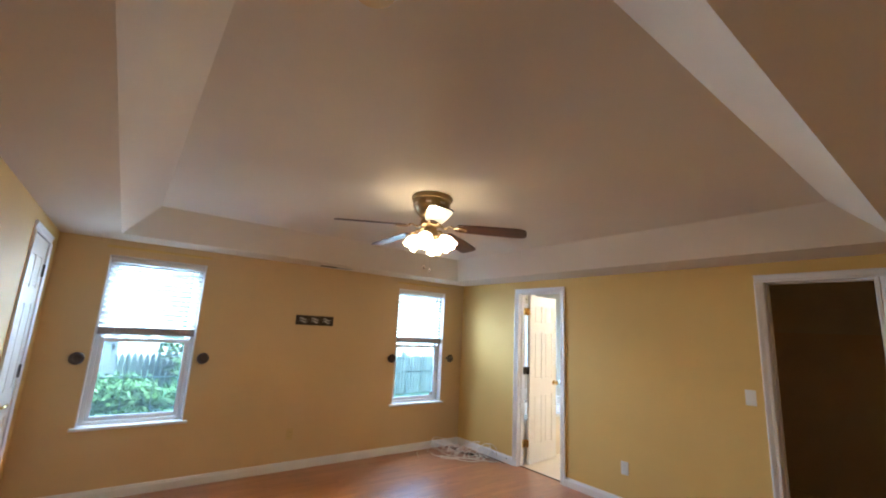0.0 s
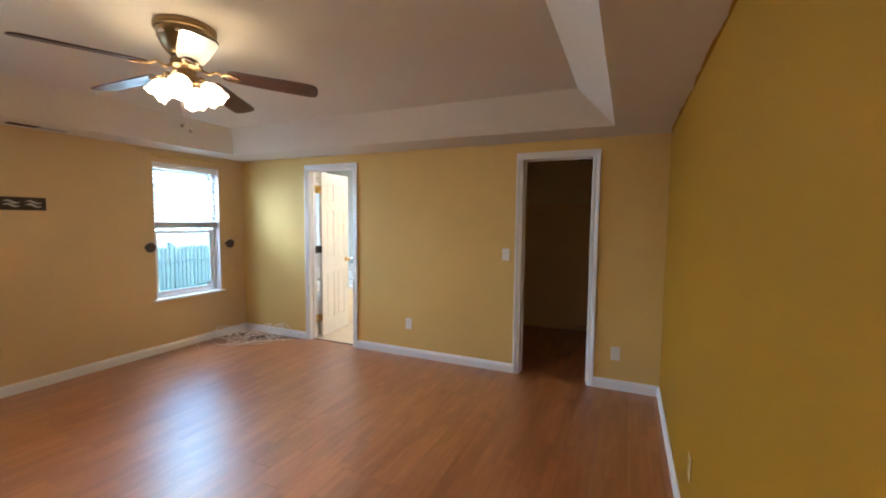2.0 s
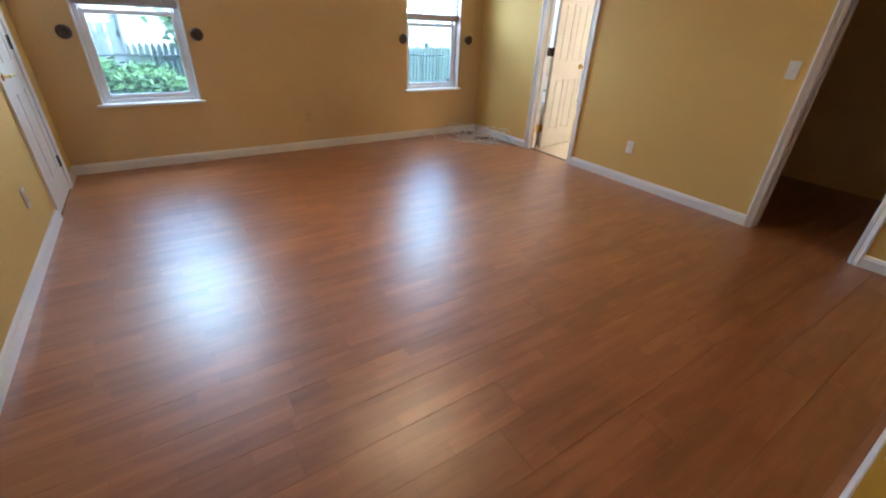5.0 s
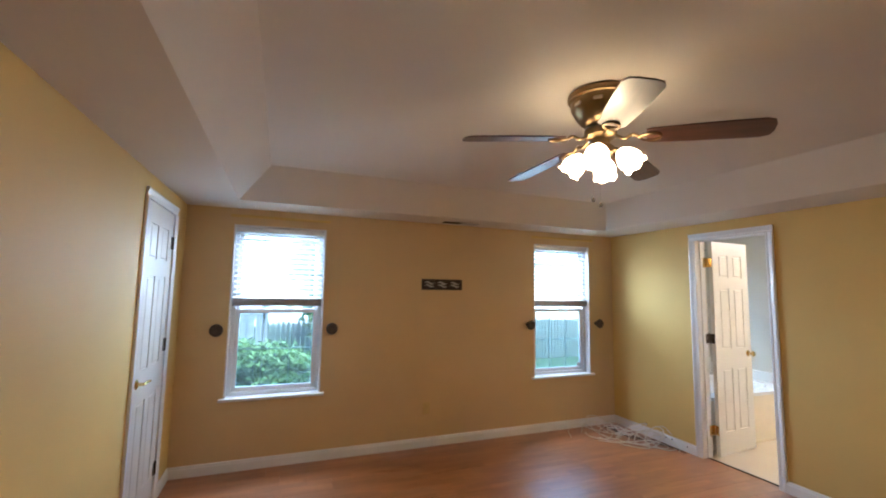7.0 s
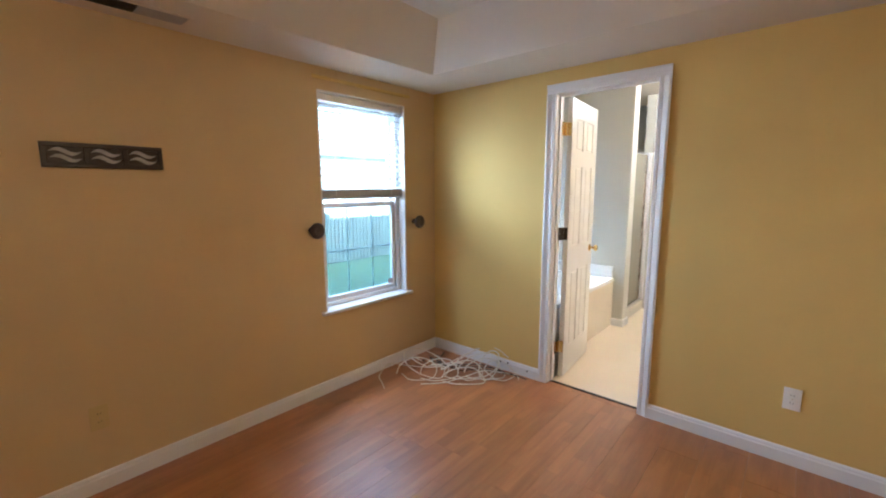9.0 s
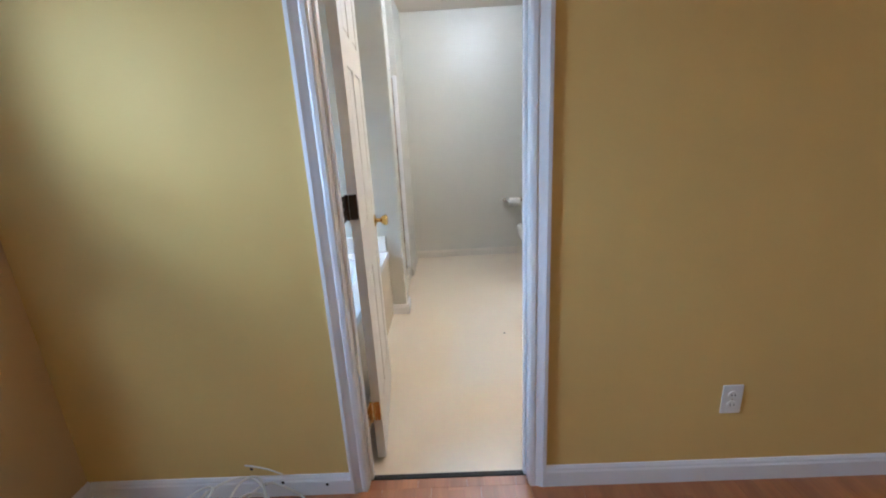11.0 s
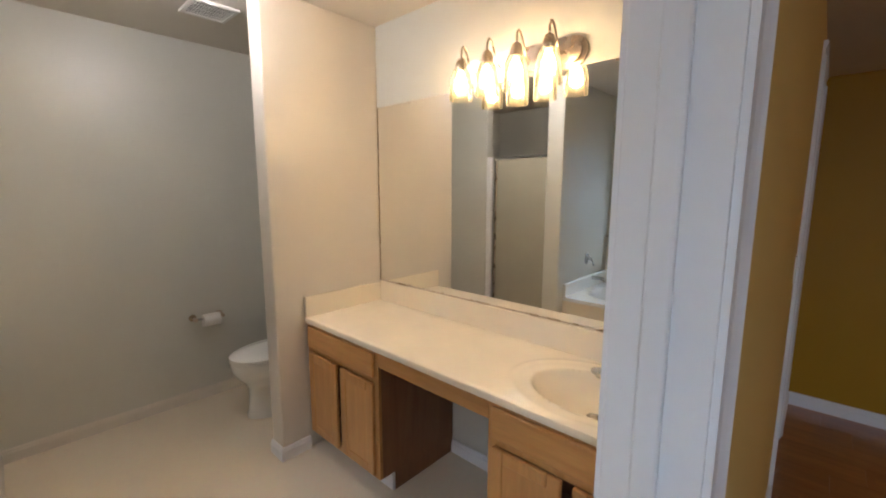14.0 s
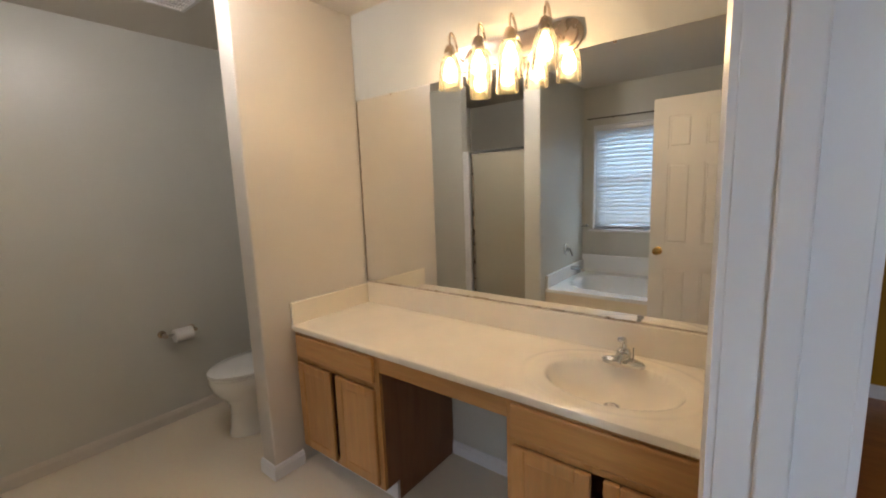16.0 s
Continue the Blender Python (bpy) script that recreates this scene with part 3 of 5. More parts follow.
def panel_door(name, width, label, metal, hinge_metals, handle="knob", knob_side=1, hinge_face=1):
    """Six-panel door leaf; local x from the hinge edge, thickness in y from 0 to 0.035."""
    d = thing(name, (0, 0, 0), label, "door", kind="structure")
    T, z0, z1 = 0.035, 0.008, HEAD - 0.003
    w = width
    st, mid = 0.105 * w / 0.6, 0.085 * w / 0.6
    rows = ((0.22, 0.80), (0.99, 1.57), (1.68, 1.90))
    cols = ((st, w / 2 - mid / 2), (w / 2 + mid / 2, w - st))
    bm = boxes((0.002, w - 0.002, 0.006, T - 0.006, z0, z1))
    for a, b in ((0, st), (w / 2 - mid / 2, w / 2 + mid / 2), (w - st, w)):
        box(bm, a, b, 0, T, z0, z1)
    zs = [z0, *[v for r in rows for v in r], z1]
    for a, b in zip(zs[0::2], zs[1::2]):
        for c0, c1 in cols:
            box(bm, c0, c1, 0, T, a, b)
    part("leaf", bm, DOOR, d)
    for r0, r1 in rows:
        for c0, c1 in cols:
            part("panel", boxes((c0 + 0.014, c1 - 0.014, 0.0015, T - 0.0015, r0 + 0.014, r1 - 0.014), bevel=0.0045), DOOR, d)
    kx, kz = w - 0.062, 0.93
    if handle == "knob":
        for s, y in ((-1, 0), (1, T)):
            part("door_knob", lathe([(r, y + s * h) for r, h in knob_profile()], n=24, axis="Y", at=(kx, 0, kz)), metal, d, "polished brass knob", smooth=True)
    else:
        y, s = (T, 1)
        hd = part("lever_handle", lathe([(0.028, y), (0.030, y + 0.004), (0.022, y + 0.009), (0.010, y + 0.012), (0.010, y + 0.040)], n=24, axis="Y", at=(kx, 0, kz)), metal, d, "brass lever handle", smooth=True)
        part("lever", tube(curve_points([(kx + 0.004, y + 0.042, kz), (kx - 0.03, y + 0.047, kz + 0.003), (kx - 0.07, y + 0.047, kz), (kx - 0.115, y + 0.043, kz - 0.004)]), 0.0085, n=10), metal, hd, smooth=True)
    part("latch_plate", boxes((w - 0.0005, w + 0.0015, 0.006, T - 0.006, kz - 0.028, kz + 0.028)), metal, d, "brass latch plate")
    for z, m in zip((0.24, 1.09, 1.82), hinge_metals):
        hinge(d, (-0.001, T + 0.001 if hinge_face > 0 else -0.001, z), m, hinge_face)
        part("hinge_leaf", boxes((-0.0025, 0.0, 0.004, T - 0.002, z - 0.045, z + 0.045), bevel=0.001), m, d, "exposed hinge leaf with screws")
    return d

# bathroom door, open ninety degrees into the bathroom, hinged on the north jamb
door_1 = panel_door("door_1", 0.59, "cream six-panel door standing open into the bathroom", BRASS, (BRASS, BRONZE, BRASS), hinge_face=1)
door_1.matrix_world = pose(0.160, 0.630, 0, 0, 0, 5.2)
# dark hinge plate between jamb and open leaf
for hz in (0.24, 1.09, 1.82):
    metal = BRONZE if hz == 1.09 else BRASS
    hp = tagged(part("hinge_plate", boxes((0.086, 0.156, 0.6705, 0.6735, hz - 0.045, hz + 0.045), bevel=0.001), metal), "hinge plate screwed to the bathroom door jamb", "hinge", group="bathroom door hinges")
    # pale boxes imitate the bright bathroom showing through gaps in the hinge
    for k in (-0.028, 0.0, 0.028):
        part("gap_patch", boxes((0.091 + 0.012 * (k == 0), 0.098 + 0.012 * (k == 0), 0.6698, 0.6706, hz + k - 0.004, hz + k + 0.004), bevel=0.001), PLASTIC, hp, "pale patch imitating a bright gap in the hinge")
# west door, closed, hinged at its far side
door_2 = panel_door("door_2", 0.634, "closed white six-panel door with a brass lever", BRASS, (BRONZE, BRONZE, BRONZE), handle="lever", hinge_face=1)
door_2.matrix_world = pose(X_W - 0.037, 1.389, 0, 0, 0, -90)
# closet door, folded open into the closet
door_3 = panel_door("door_3", 0.562, "white six-panel closet door swung wide open", BRASS, (BRASS, BRASS, BRASS), hinge_face=-1)
door_3.matrix_world = pose(0.148, -2.489, 0, 0, 0, -76)

# ---- windows ----
def window(name, x0, x1, z0, z1, label, split, wall_face=Y_N, stool=True):
    """Vinyl single-hung window set back in its opening, with grid bars, sill and two sashes."""
    g = thing(name, ((x0 + x1) / 2, YO - 0.06, z0), label, "window", kind="structure")
    yb = YO - 0.03
    # painted returns of the opening
    part("window_lining", boxes((x0 - 0.001, x0 + 0.012, wall_face + 0.001, YO, z0, z1), (x1 - 0.012, x1 + 0.001, wall_face + 0.001, YO, z0, z1), (x0 + 0.012, x1 - 0.012, wall_face + 0.001, YO, z1 - 0.012, z1 + 0.001), bevel=0.002), TRIM, g)
    a0, a1, c0, c1 = x0 + 0.012, x1 - 0.012, z0 + 0.012, z1 - 0.012
    part("window_frame", boxes((a0, a0 + 0.035, yb - 0.06, yb + 0.025, c0, c1), (a1 - 0.035, a1, yb - 0.06, yb + 0.025, c0, c1), (a0 + 0.035, a1 - 0.035, yb - 0.06, yb + 0.025, c1 - 0.035, c1), (a0 + 0.035, a1 - 0.035, yb - 0.06, yb + 0.025, c0, c0 + 0.03), bevel=0.003), VINYLFRAME, g)
    b0, b1 = a0 + 0.035, a1 - 0.035
    for lo, hi, y, nm in ((c0 + 0.03, split + 0.018, yb - 0.045, "lower_sash"), (split - 0.018, c1 - 0.035, yb - 0.012, "upper_sash")):
        s = part(nm, boxes((b0, b0 + 0.032, y, y + 0.03, lo, hi), (b1 - 0.032, b1, y, y + 0.03, lo, hi), (b0 + 0.032, b1 - 0.032, y, y + 0.03, lo, lo + 0.036), (b0 + 0.032, b1 - 0.032, y, y + 0.03, hi - 0.036, hi), bevel=0.003), VINYLFRAME, g)
        pane = part("pane", boxes((b0 + 0.031, b1 - 0.031, y + 0.012, y + 0.016, lo + 0.035, hi - 0.035)), WINGLASS, s)
        pane.visible_shadow = False
        gx = [b0 + (b1 - b0) * k / 3 for k in (1, 2)]
        for x in gx:
            part("grid_bar", boxes((x - 0.003, x + 0.003, y + 0.017, y + 0.022, lo + 0.036, hi - 0.036)), GRID, s)
        zm = (lo + hi) / 2
        part("grid_bar", boxes((b0 + 0.032, b1 - 0.032, y + 0.0225, y + 0.0265, zm - 0.005, zm + 0.005)), GRID, s)
    if stool:
        part("window_sill", boxes((x0 - 0.035, x1 + 0.035, wall_face - 0.034, YO - 0.03, z0 - 0.014, z0 + 0.010), bevel=0.005, seg=2), TRIM, g)
    return g

win_1 = window("window_1", *W1, *WZ, "white vinyl window over a garden with a raised blind", 1.30)
win_2 = window("window_2", *W2, *WZ, "white vinyl window near the corner with a raised blind", 1.30)
part("sticker", boxes((-0.475, -0.425, YO - 0.080, YO - 0.076, 0.655, 0.695)), RAIL, bpy.data.objects["window_2"], "small grey sticker on the glass")
window("window_3", *W3, *W3Z, "bathroom window over the tub behind a closed blind", 1.50)

def blind(name, x0, x1, top, bottom, y, slat_angle, spacing, depth, label, group):
    b = thing(name, ((x0 + x1) / 2, y, top), label, "window blind", group=group)
    part("head_rail", boxes((x0, x1, y - 0.022, y + 0.022, top - 0.042, top), bevel=0.004), BLIND, b)
    part("bottom_rail", boxes((x0 + 0.004, x1 - 0.004, y - 0.022, y + 0.022, bottom, bottom + 0.022), bevel=0.005), RAIL if spacing > 0.03 else BLIND, b, "bottom rail")
    n = int((top - 0.05 - bottom - 0.03) / spacing)
    base = None
    c, s = math.cos(radians(slat_angle)), math.sin(radians(slat_angle))
    for i in range(n):
        z = top - 0.06 - i * spacing
        if base is None:
            prof = []
            for k in range(5):
                u = (k / 4 - 0.5) * depth
                h = 0.0025 * (1 - (2 * u / depth) ** 2)
                prof.append((u * c - h * s, u * s + h * c))
            prof += [(p[0] + 0.0016 * s, p[1] - 0.0016 * c) for p in reversed(prof)]
            base = part("slat", extrude_profile(prof, x0 + 0.006, x1 - 0.006, "X"), BLIND_THIN if "bathroom" in group else BLIND, b)
            base.location = (-b.location.x, 0, z - top)
            slat_mesh = base.data
        else:
            o = new("slat", slat_mesh)
            o.parent = b
            o.location = (-b.location.x, 0, z - top)
    w = x1 - x0
    for fx in (0.16, 0.84):
        part("ladder_cord", tube([(x0 + w * fx, y - depth * 0.5 - 0.002, top - 0.04), (x0 + w * fx, y - depth * 0.5 - 0.002, bottom + 0.02)], 0.0014, n=5), BLIND, b)
    return b

for w, top in ((W1, 2.030), (W2, 2.030)):
    bl = blind("window_blind", w[0] + 0.016, w[1] - 0.016, top, 1.345, Y_N + 0.045, 24, 0.046, 0.046, "white slatted blind raised half way over a bottom rail greyed as if backlit", "bedroom blinds")
    # gathered slats above the bottom rail, greyed to imitate backlit shade
    for k in range(7):
        part("gathered_slat", boxes((w[0] + 0.022, w[1] - 0.022, Y_N + 0.045 - 0.023, Y_N + 0.045 + 0.023, 1.3675 + k * 0.0062, 1.3734 + k * 0.0062), bevel=0.0012), RAIL, bl)
blind("window_blind", W3[0] + 0.014, W3[1] - 0.014, 2.028, 0.975, Y_N + 0.04, 60, 0.042, 0.05, "white slatted blind closed over the bathroom window", "bathroom blind")

def holdback(x):
    h = thing("curtain_holdback", (x, Y_N, 1.15), "dark turned wood curtain holdback on the yellow wall", "curtain holdback", group="curtain holdbacks")
    part("post", lathe([(0.020, 0), (0.021, -0.006), (0.010, -0.012), (0.008, -0.050), (0.014, -0.058)], n=16, axis="Y", at=(x, Y_N, 1.15)), BRONZE, h, smooth=True)
    part("disc", lathe([(0.014, -0.056), (0.044, -0.060), (0.052, -0.068), (0.052, -0.077), (0.044, -0.087), (0.028, -0.090), (0.022, -0.085), (0.008, -0.083), (0.004, -0.088)], n=24, axis="Y", at=(x, Y_N, 1.15)), DARKWOOD, h, smooth=True)
for x in (-4.205, -3.285, -1.195, -0.262):
    holdback(x)
for x0, x1 in ((-4.16, -3.33), (-1.14, -0.29)):
    tagged(part("curtain_batten", boxes((x0, x1, Y_N - 0.010, Y_N, 2.108, 2.130), bevel=0.003), YELLOW), "thin yellow painted batten above the window", "batten", group="battens")

# ---- carved wall plaque ----
pl = thing("wall_plaque", (-2.208, Y_N, 1.564), "dark carved wooden wall plaque with three pale wave reliefs", "wall decoration")
px0, px1, pz0, pz1 = -2.425, -1.992, 1.511, 1.617
bmf = boxes((px0, px1, Y_N - 0.010, Y_N, pz0, pz1))
for b in ((px0, px1, Y_N - 0.022, Y_N - 0.008, pz0, pz0 + 0.020), (px0, px1, Y_N - 0.022, Y_N - 0.008, pz1 - 0.020, pz1)):
    box(bmf, *b, bevel=0.003)
cell = (px1 - px0 - 0.02 * 4) / 3
for k in range(4):
    xx = px0 + k * (cell + 0.02)
    box(bmf, xx, xx + 0.02, Y_N - 0.021, Y_N - 0.009, pz0 + 0.018, pz1 - 0.018, bevel=0.003)
part("plaque_frame", bmf, DARKWOOD, pl)
for k in range(3):
    cx = px0 + 0.02 + k * (cell + 0.02)
    for up in (0, 1):
        prof = []
        n = 10
        zc = pz0 + 0.020 + (0.047 if up else 0.019)
        for i in range(n + 1):
            u = i / n
            prof.append((cx + 0.006 + u * (cell - 0.012), zc + 0.010 * math.sin(u * 2 * math.pi) - 0.009 * math.sin(u * math.pi)))
        for i in range(n, -1, -1):
            u = i / n
            prof.append((cx + 0.006 + u * (cell - 0.012), zc + 0.010 * math.sin(u * 2 * math.pi) + 0.009 * math.sin(u * math.pi) + 0.001))
        part("wave_relief", extrude_profile(prof, Y_N - 0.017, Y_N - 0.009, "Y"), PALEPAINT, pl, "pale distressed wave")

# ---- outlets and switches ----
def plate(at, face, kind_, mat=PLASTIC, label="white duplex outlet plate on the yellow wall"):
    """Wall plate 70 x 115 mm; face is the wall's outward direction."""
    rz = {"S": 0, "W": -90, "E": 90, "N": 180}[face]
    o = thing("outlet" if kind_ == "outlet" else "light_switch", (0, 0, 0), label, "outlet" if kind_ == "outlet" else "light switch", group="wall plates")
    part("cover_plate", boxes((-0.036, 0.036, -0.006, 0, -0.058, 0.058), bevel=0.0025, seg=2), mat, o)
    if kind_ == "outlet":
        for z in (-0.020, 0.020):
            r = part("receptacle", lathe([(0.0165, -0.0055), (0.0165, -0.0085), (0.015, -0.009)], n=16, axis="Y", at=(0, 0, z)), mat, o)
            for sx in (-0.006, 0.006):
                part("slot", boxes((sx - 0.0012, sx + 0.0012, -0.0095, -0.0088, z - 0.003, z + 0.005)), SLOT, r)
        part("screw", lathe([(0.003, -0.006), (0.003, -0.0075)], n=8, axis="Y"), NICKEL, o)
    else:
        part("toggle", boxes((-0.005, 0.005, -0.017, -0.005, -0.004, 0.012), bevel=0.002), mat, o)
    o.matrix_world = pose(*at, 0, 0, rz)
    return o

plate((-2.35, Y_N, 0.36), "S", "outlet", PAINTED_PLATE, "outlet plate painted over in wall yellow")
plate((0, -0.672, 0.352), "W", "outlet")
plate((0, -2.72, 0.32), "W", "outlet")
plate((0, -1.724, 1.143), "W", "switch", PLASTIC, "white toggle light switch beside the closet door")
plate((X_W, 0.19, 0.35), "E", "outlet", PLASTIC, "white outlet plate low on the west wall")
plate((-2.26, Y_S, 0.40), "N", "outlet", PLASTIC, "white outlet plate low on the south wall")
plate((-1.78, Y_S, 0.385), "N", "outlet", PAINTED_PLATE, "outlet plate painted over on the south wall")

# ---- ceiling register in the soffit ----
SMX, SMY = -3.565, -2.045
rg = thing("ceiling_vent", (-2.08, 1.60, Z_LOW), "flat ceiling air register with a dark open half", "air vent")
part("frame", boxes((-2.285, -1.875, 1.535, 1.550, Z_LOW - 0.008, Z_LOW), (-2.285, -1.875, 1.650, 1.665, Z_LOW - 0.008, Z_LOW), (-2.285, -2.27, 1.550, 1.650, Z_LOW - 0.008, Z_LOW), (-1.89, -1.875, 1.550, 1.650, Z_LOW - 0.008, Z_LOW), bevel=0.002), CEILING, rg)
part("backing", boxes((-2.27, -2.08, 1.550, 1.650, Z_LOW - 0.003, Z_LOW)), SLOT, rg, "dark open duct")
part("damper", boxes((-2.08, -1.89, 1.550, 1.650, Z_LOW - 0.004, Z_LOW)), RAIL, rg, "grey closed damper")
for k in range(6):
    y = 1.560 + k * 0.0165
    part("slat", boxes((-2.27, -2.08, y, y + 0.004, Z_LOW - 0.009, Z_LOW - 0.004)), SLOT if k % 2 else BRONZE, rg)

for k in range(5):
    y = 1.562 + k * 0.0195
    part("louvre", boxes((-2.078, -1.892, y, y + 0.012, Z_LOW - 0.0085, Z_LOW - 0.0045), bevel=0.001), RAIL, rg)

# ---- smoke detector ----
sm = thing("smoke_detector", (SMX, SMY, Z_TOP), "round brownish smoke detector on the tray ceiling", "smoke detector")
part("base", lathe([(0.066, Z_TOP), (0.067, Z_TOP - 0.010), (0.062, Z_TOP - 0.014)], n=28, at=(SMX, SMY, 0)), PLASTIC, sm, smooth=True)
part("cover", lathe([(0.060, Z_TOP - 0.013), (0.056, Z_TOP - 0.028), (0.030, Z_TOP - 0.034), (0.004, Z_TOP - 0.035)], n=28, at=(SMX, SMY, 0)), PAINTED_PLATE, sm, "yellowed cover", smooth=True)

# ---- ceiling fan ----
FX, FY = -2.405, -0.705
fan = thing("ceiling_fan", (FX, FY, Z_TOP), "low-profile brass-brown ceiling fan with five dark blades and lit tulip shades", "ceiling fan")
part("housing", lathe([(0.134, 2.42), (0.140, 2.415), (0.141, 2.398), (0.137, 2.390), (0.128, 2.386), (0.126, 2.366), (0.121, 2.345), (0.108, 2.318), (0.090, 2.292), (0.070, 2.274), (0.054, 2.268)], n=40, at=(FX, FY, 0)), FANMETAL, fan, "aged brass motor housing", smooth=True)
part("rotor", lathe([(0.050, 2.270), (0.058, 2.264), (0.070, 2.252), (0.072, 2.222), (0.060, 2.212), (0.044, 2.206), (0.040, 2.186), (0.050, 2.178), (0.054, 2.166), (0.055, 2.140), (0.044, 2.130), (0.030, 2.124), (0.014, 2.112)], n=32, at=(FX, FY, 0)), FANMETAL, fan, "aged brass rotor and light kit", smooth=True)
for k in range(8):
    part("vent_slot", boxes((-0.020, 0.020, 0.112, 0.1265, 2.350, 2.366), bevel=0.003), NICKEL, fan).matrix_basis = Matrix.Translation((0, 0, -Z_TOP)) @ Matrix.Rotation(2 * math.pi * k / 8, 4, "Z")
FAN_TURN = 24
for k in range(5):
    turn = pose(FX, FY, 2.215, 0, 0, FAN_TURN + 72 * k)
    prof = [(0.19, -0.048), (0.21, -0.056), (0.36, -0.064), (0.50, -0.067), (0.600, -0.067), (0.628, -0.054), (0.638, -0.026), (0.638, 0.026), (0.628, 0.054), (0.600, 0.067), (0.50, 0.067), (0.36, 0.064), (0.21, 0.056), (0.19, 0.048)]
    droop = Matrix.Rotation(radians(4.5), 4, "Y") @ Matrix.Rotation(radians(-11), 4, "X")
    local = Matrix.Translation((-FX, -FY, -Z_TOP)) @ turn @ droop
    b = part("blade", extrude_profile(prof, -0.003, 0.003, "Z"), BLADE, fan, "dark cherry fan blade")
    b.matrix_basis = local
    bmi = tube(curve_points([(0.050, 0.0, 0.020), (0.10, 0.006, -0.004), (0.135, 0.0, 0.010), (0.165, 0.0, -0.006)]), 0.007, n=8)
    ring = [(0.205 + 0.042 * math.cos(2 * math.pi * i / 20), 0.030 * math.sin(2 * math.pi * i / 20), -0.0075) for i in range(21)]
    tube(ring, 0.0055, n=6, bm=bmi, caps=False)
    iron = part("blade_iron", bmi, FANMETAL, fan, "aged brass blade iron with an oval ring", smooth=True)
    iron.matrix_basis = local
for k in range(4):
    a = radians(40 + 90 * k)
    d = Vector((math.cos(a), math.sin(a), 0))
    root = Vector((FX, FY, 2.150))
    part("lamp_arm", tube(curve_points([root + d * 0.045, root + d * 0.068 + Vector((0, 0, 0.006)), root + d * 0.084 - Vector((0, 0, 0.010))]), 0.009, n=8), FANMETAL, fan, smooth=True)
    prof = [(0.022, 0.0), (0.030, -0.010), (0.046, -0.030), (0.057, -0.055), (0.059, -0.080), (0.055, -0.095), (0.062, -0.112), (0.056, -0.110), (0.049, -0.094), (0.053, -0.080), (0.040, -0.030), (0.018, -0.006)]
    sh = lathe([(r * 0.88, h * 0.90) for r, h in prof], n=20)
    for v in sh.verts:
        if v.co.z < -0.083:
            v.co.z += 0.006 * math.cos(math.atan2(v.co.y, v.co.x) * 6)
    shade = part("lamp_shade", sh, FANSHADE, fan, "lit frosted glass tulip shade", smooth=True)
    bulb = part("bulb", lathe([(0.003, -0.048), (0.018, -0.056), (0.026, -0.070), (0.024, -0.086), (0.010, -0.096), (0.002, -0.098)], n=14), FANBULB, fan, "glowing bulb", smooth=True)
    tilt = Matrix.Translation(root + d * 0.080 - Vector((0, 0, 0.004))) @ Matrix.Rotation(radians(40), 4, Vector((d.y, -d.x, 0)))
    bulb.matrix_basis = shade.matrix_basis = Matrix.Translation((-FX, -FY, -Z_TOP)) @ tilt
for dx, dy, z in ((0.005, 0.10, 1.945), (0.110, 0.13, 1.930)):
    c = part("pull_chain", tube([(FX + dx * 0.4, FY + dy * 0.4, 2.140), (FX + dx * 0.5, FY + dy * 0.5, 2.06), (FX + dx * 0.55, FY + dy * 0.55, z)], 0.0006, n=5), NICKEL, fan)
    part("pull_bead", lathe([(0.002, z + 0.010), (0.007, z + 0.004), (0.009, z - 0.004), (0.006, z - 0.012), (0.002, z - 0.014)], n=12, at=(FX + dx * 0.55, FY + dy * 0.55, 0)), BRONZE, c, "dark pull bead", smooth=True)

# ---- cables in the corner ----
rng = random.Random(7)
def cable(name, ctrl, r, mat, label, group="loose cables"):
    pts = curve_points(ctrl, 7)
    for p in pts:
        p.z = max(p.z, r)
    return tagged(part(name, tube(pts, r, n=6), mat, smooth=True), label, "cable", group=group)

for k in range(7):
    cx, cy = -0.10 - 0.06 * k + rng.uniform(-0.05, 0.05), 1.05 + 0.07 * k + rng.uniform(-0.08, 0.08)
    if k == 5:
        cx, cy = -0.47, 1.50
    R = rng.uniform(0.10, 0.19)
    ctrl, turns = [], rng.uniform(1.1, 1.9)
    n = int(turns * 7)
    a0, sq, tilt = rng.uniform(0, 6.28), rng.uniform(0.45, 0.9), rng.uniform(0.035, 0.11)
    for i in range(n):
        a = a0 + i * 2 * math.pi / 7
        x = cx + R * math.cos(a) * (1 + 0.15 * rng.uniform(-1, 1))
        y = cy + R * sq * math.sin(a) * (1 + 0.15 * rng.uniform(-1, 1))
        ctrl.append((min(x, -0.022), min(y, Y_N - 0.025), 0.008 + tilt * (1 + math.sin(a * 1.0 + k)) + 0.003 * k))
    cable("coax_cable", ctrl, 0.0043, CABLE_W, "loose loop of white cable lying on the floor corner")
cable("coax_cable", [(-0.835, 1.515, 0.004), (-0.79, 1.59, 0.005), (-0.74, 1.68, 0.012), (-0.62, 1.70, 0.06), (-0.50, 1.62, 0.03), (-0.38, 1.50, 0.01), (-0.2, 1.35, 0.01)], 0.0045, CABLE_W, "loose end of white cable trailing along the floor")
cable("coax_cable", [(-0.62, 1.62, 0.004), (-0.63, 1.56, 0.10), (-0.55, 1.50, 0.145), (-0.43, 1.46, 0.10), (-0.38, 1.42, 0.03), (-0.50, 1.36, 0.006), (-0.62, 1.46, 0.006), (-0.60, 1.58, 0.01)], 0.0045, CABLE_W, "springy standing loop of white cable")
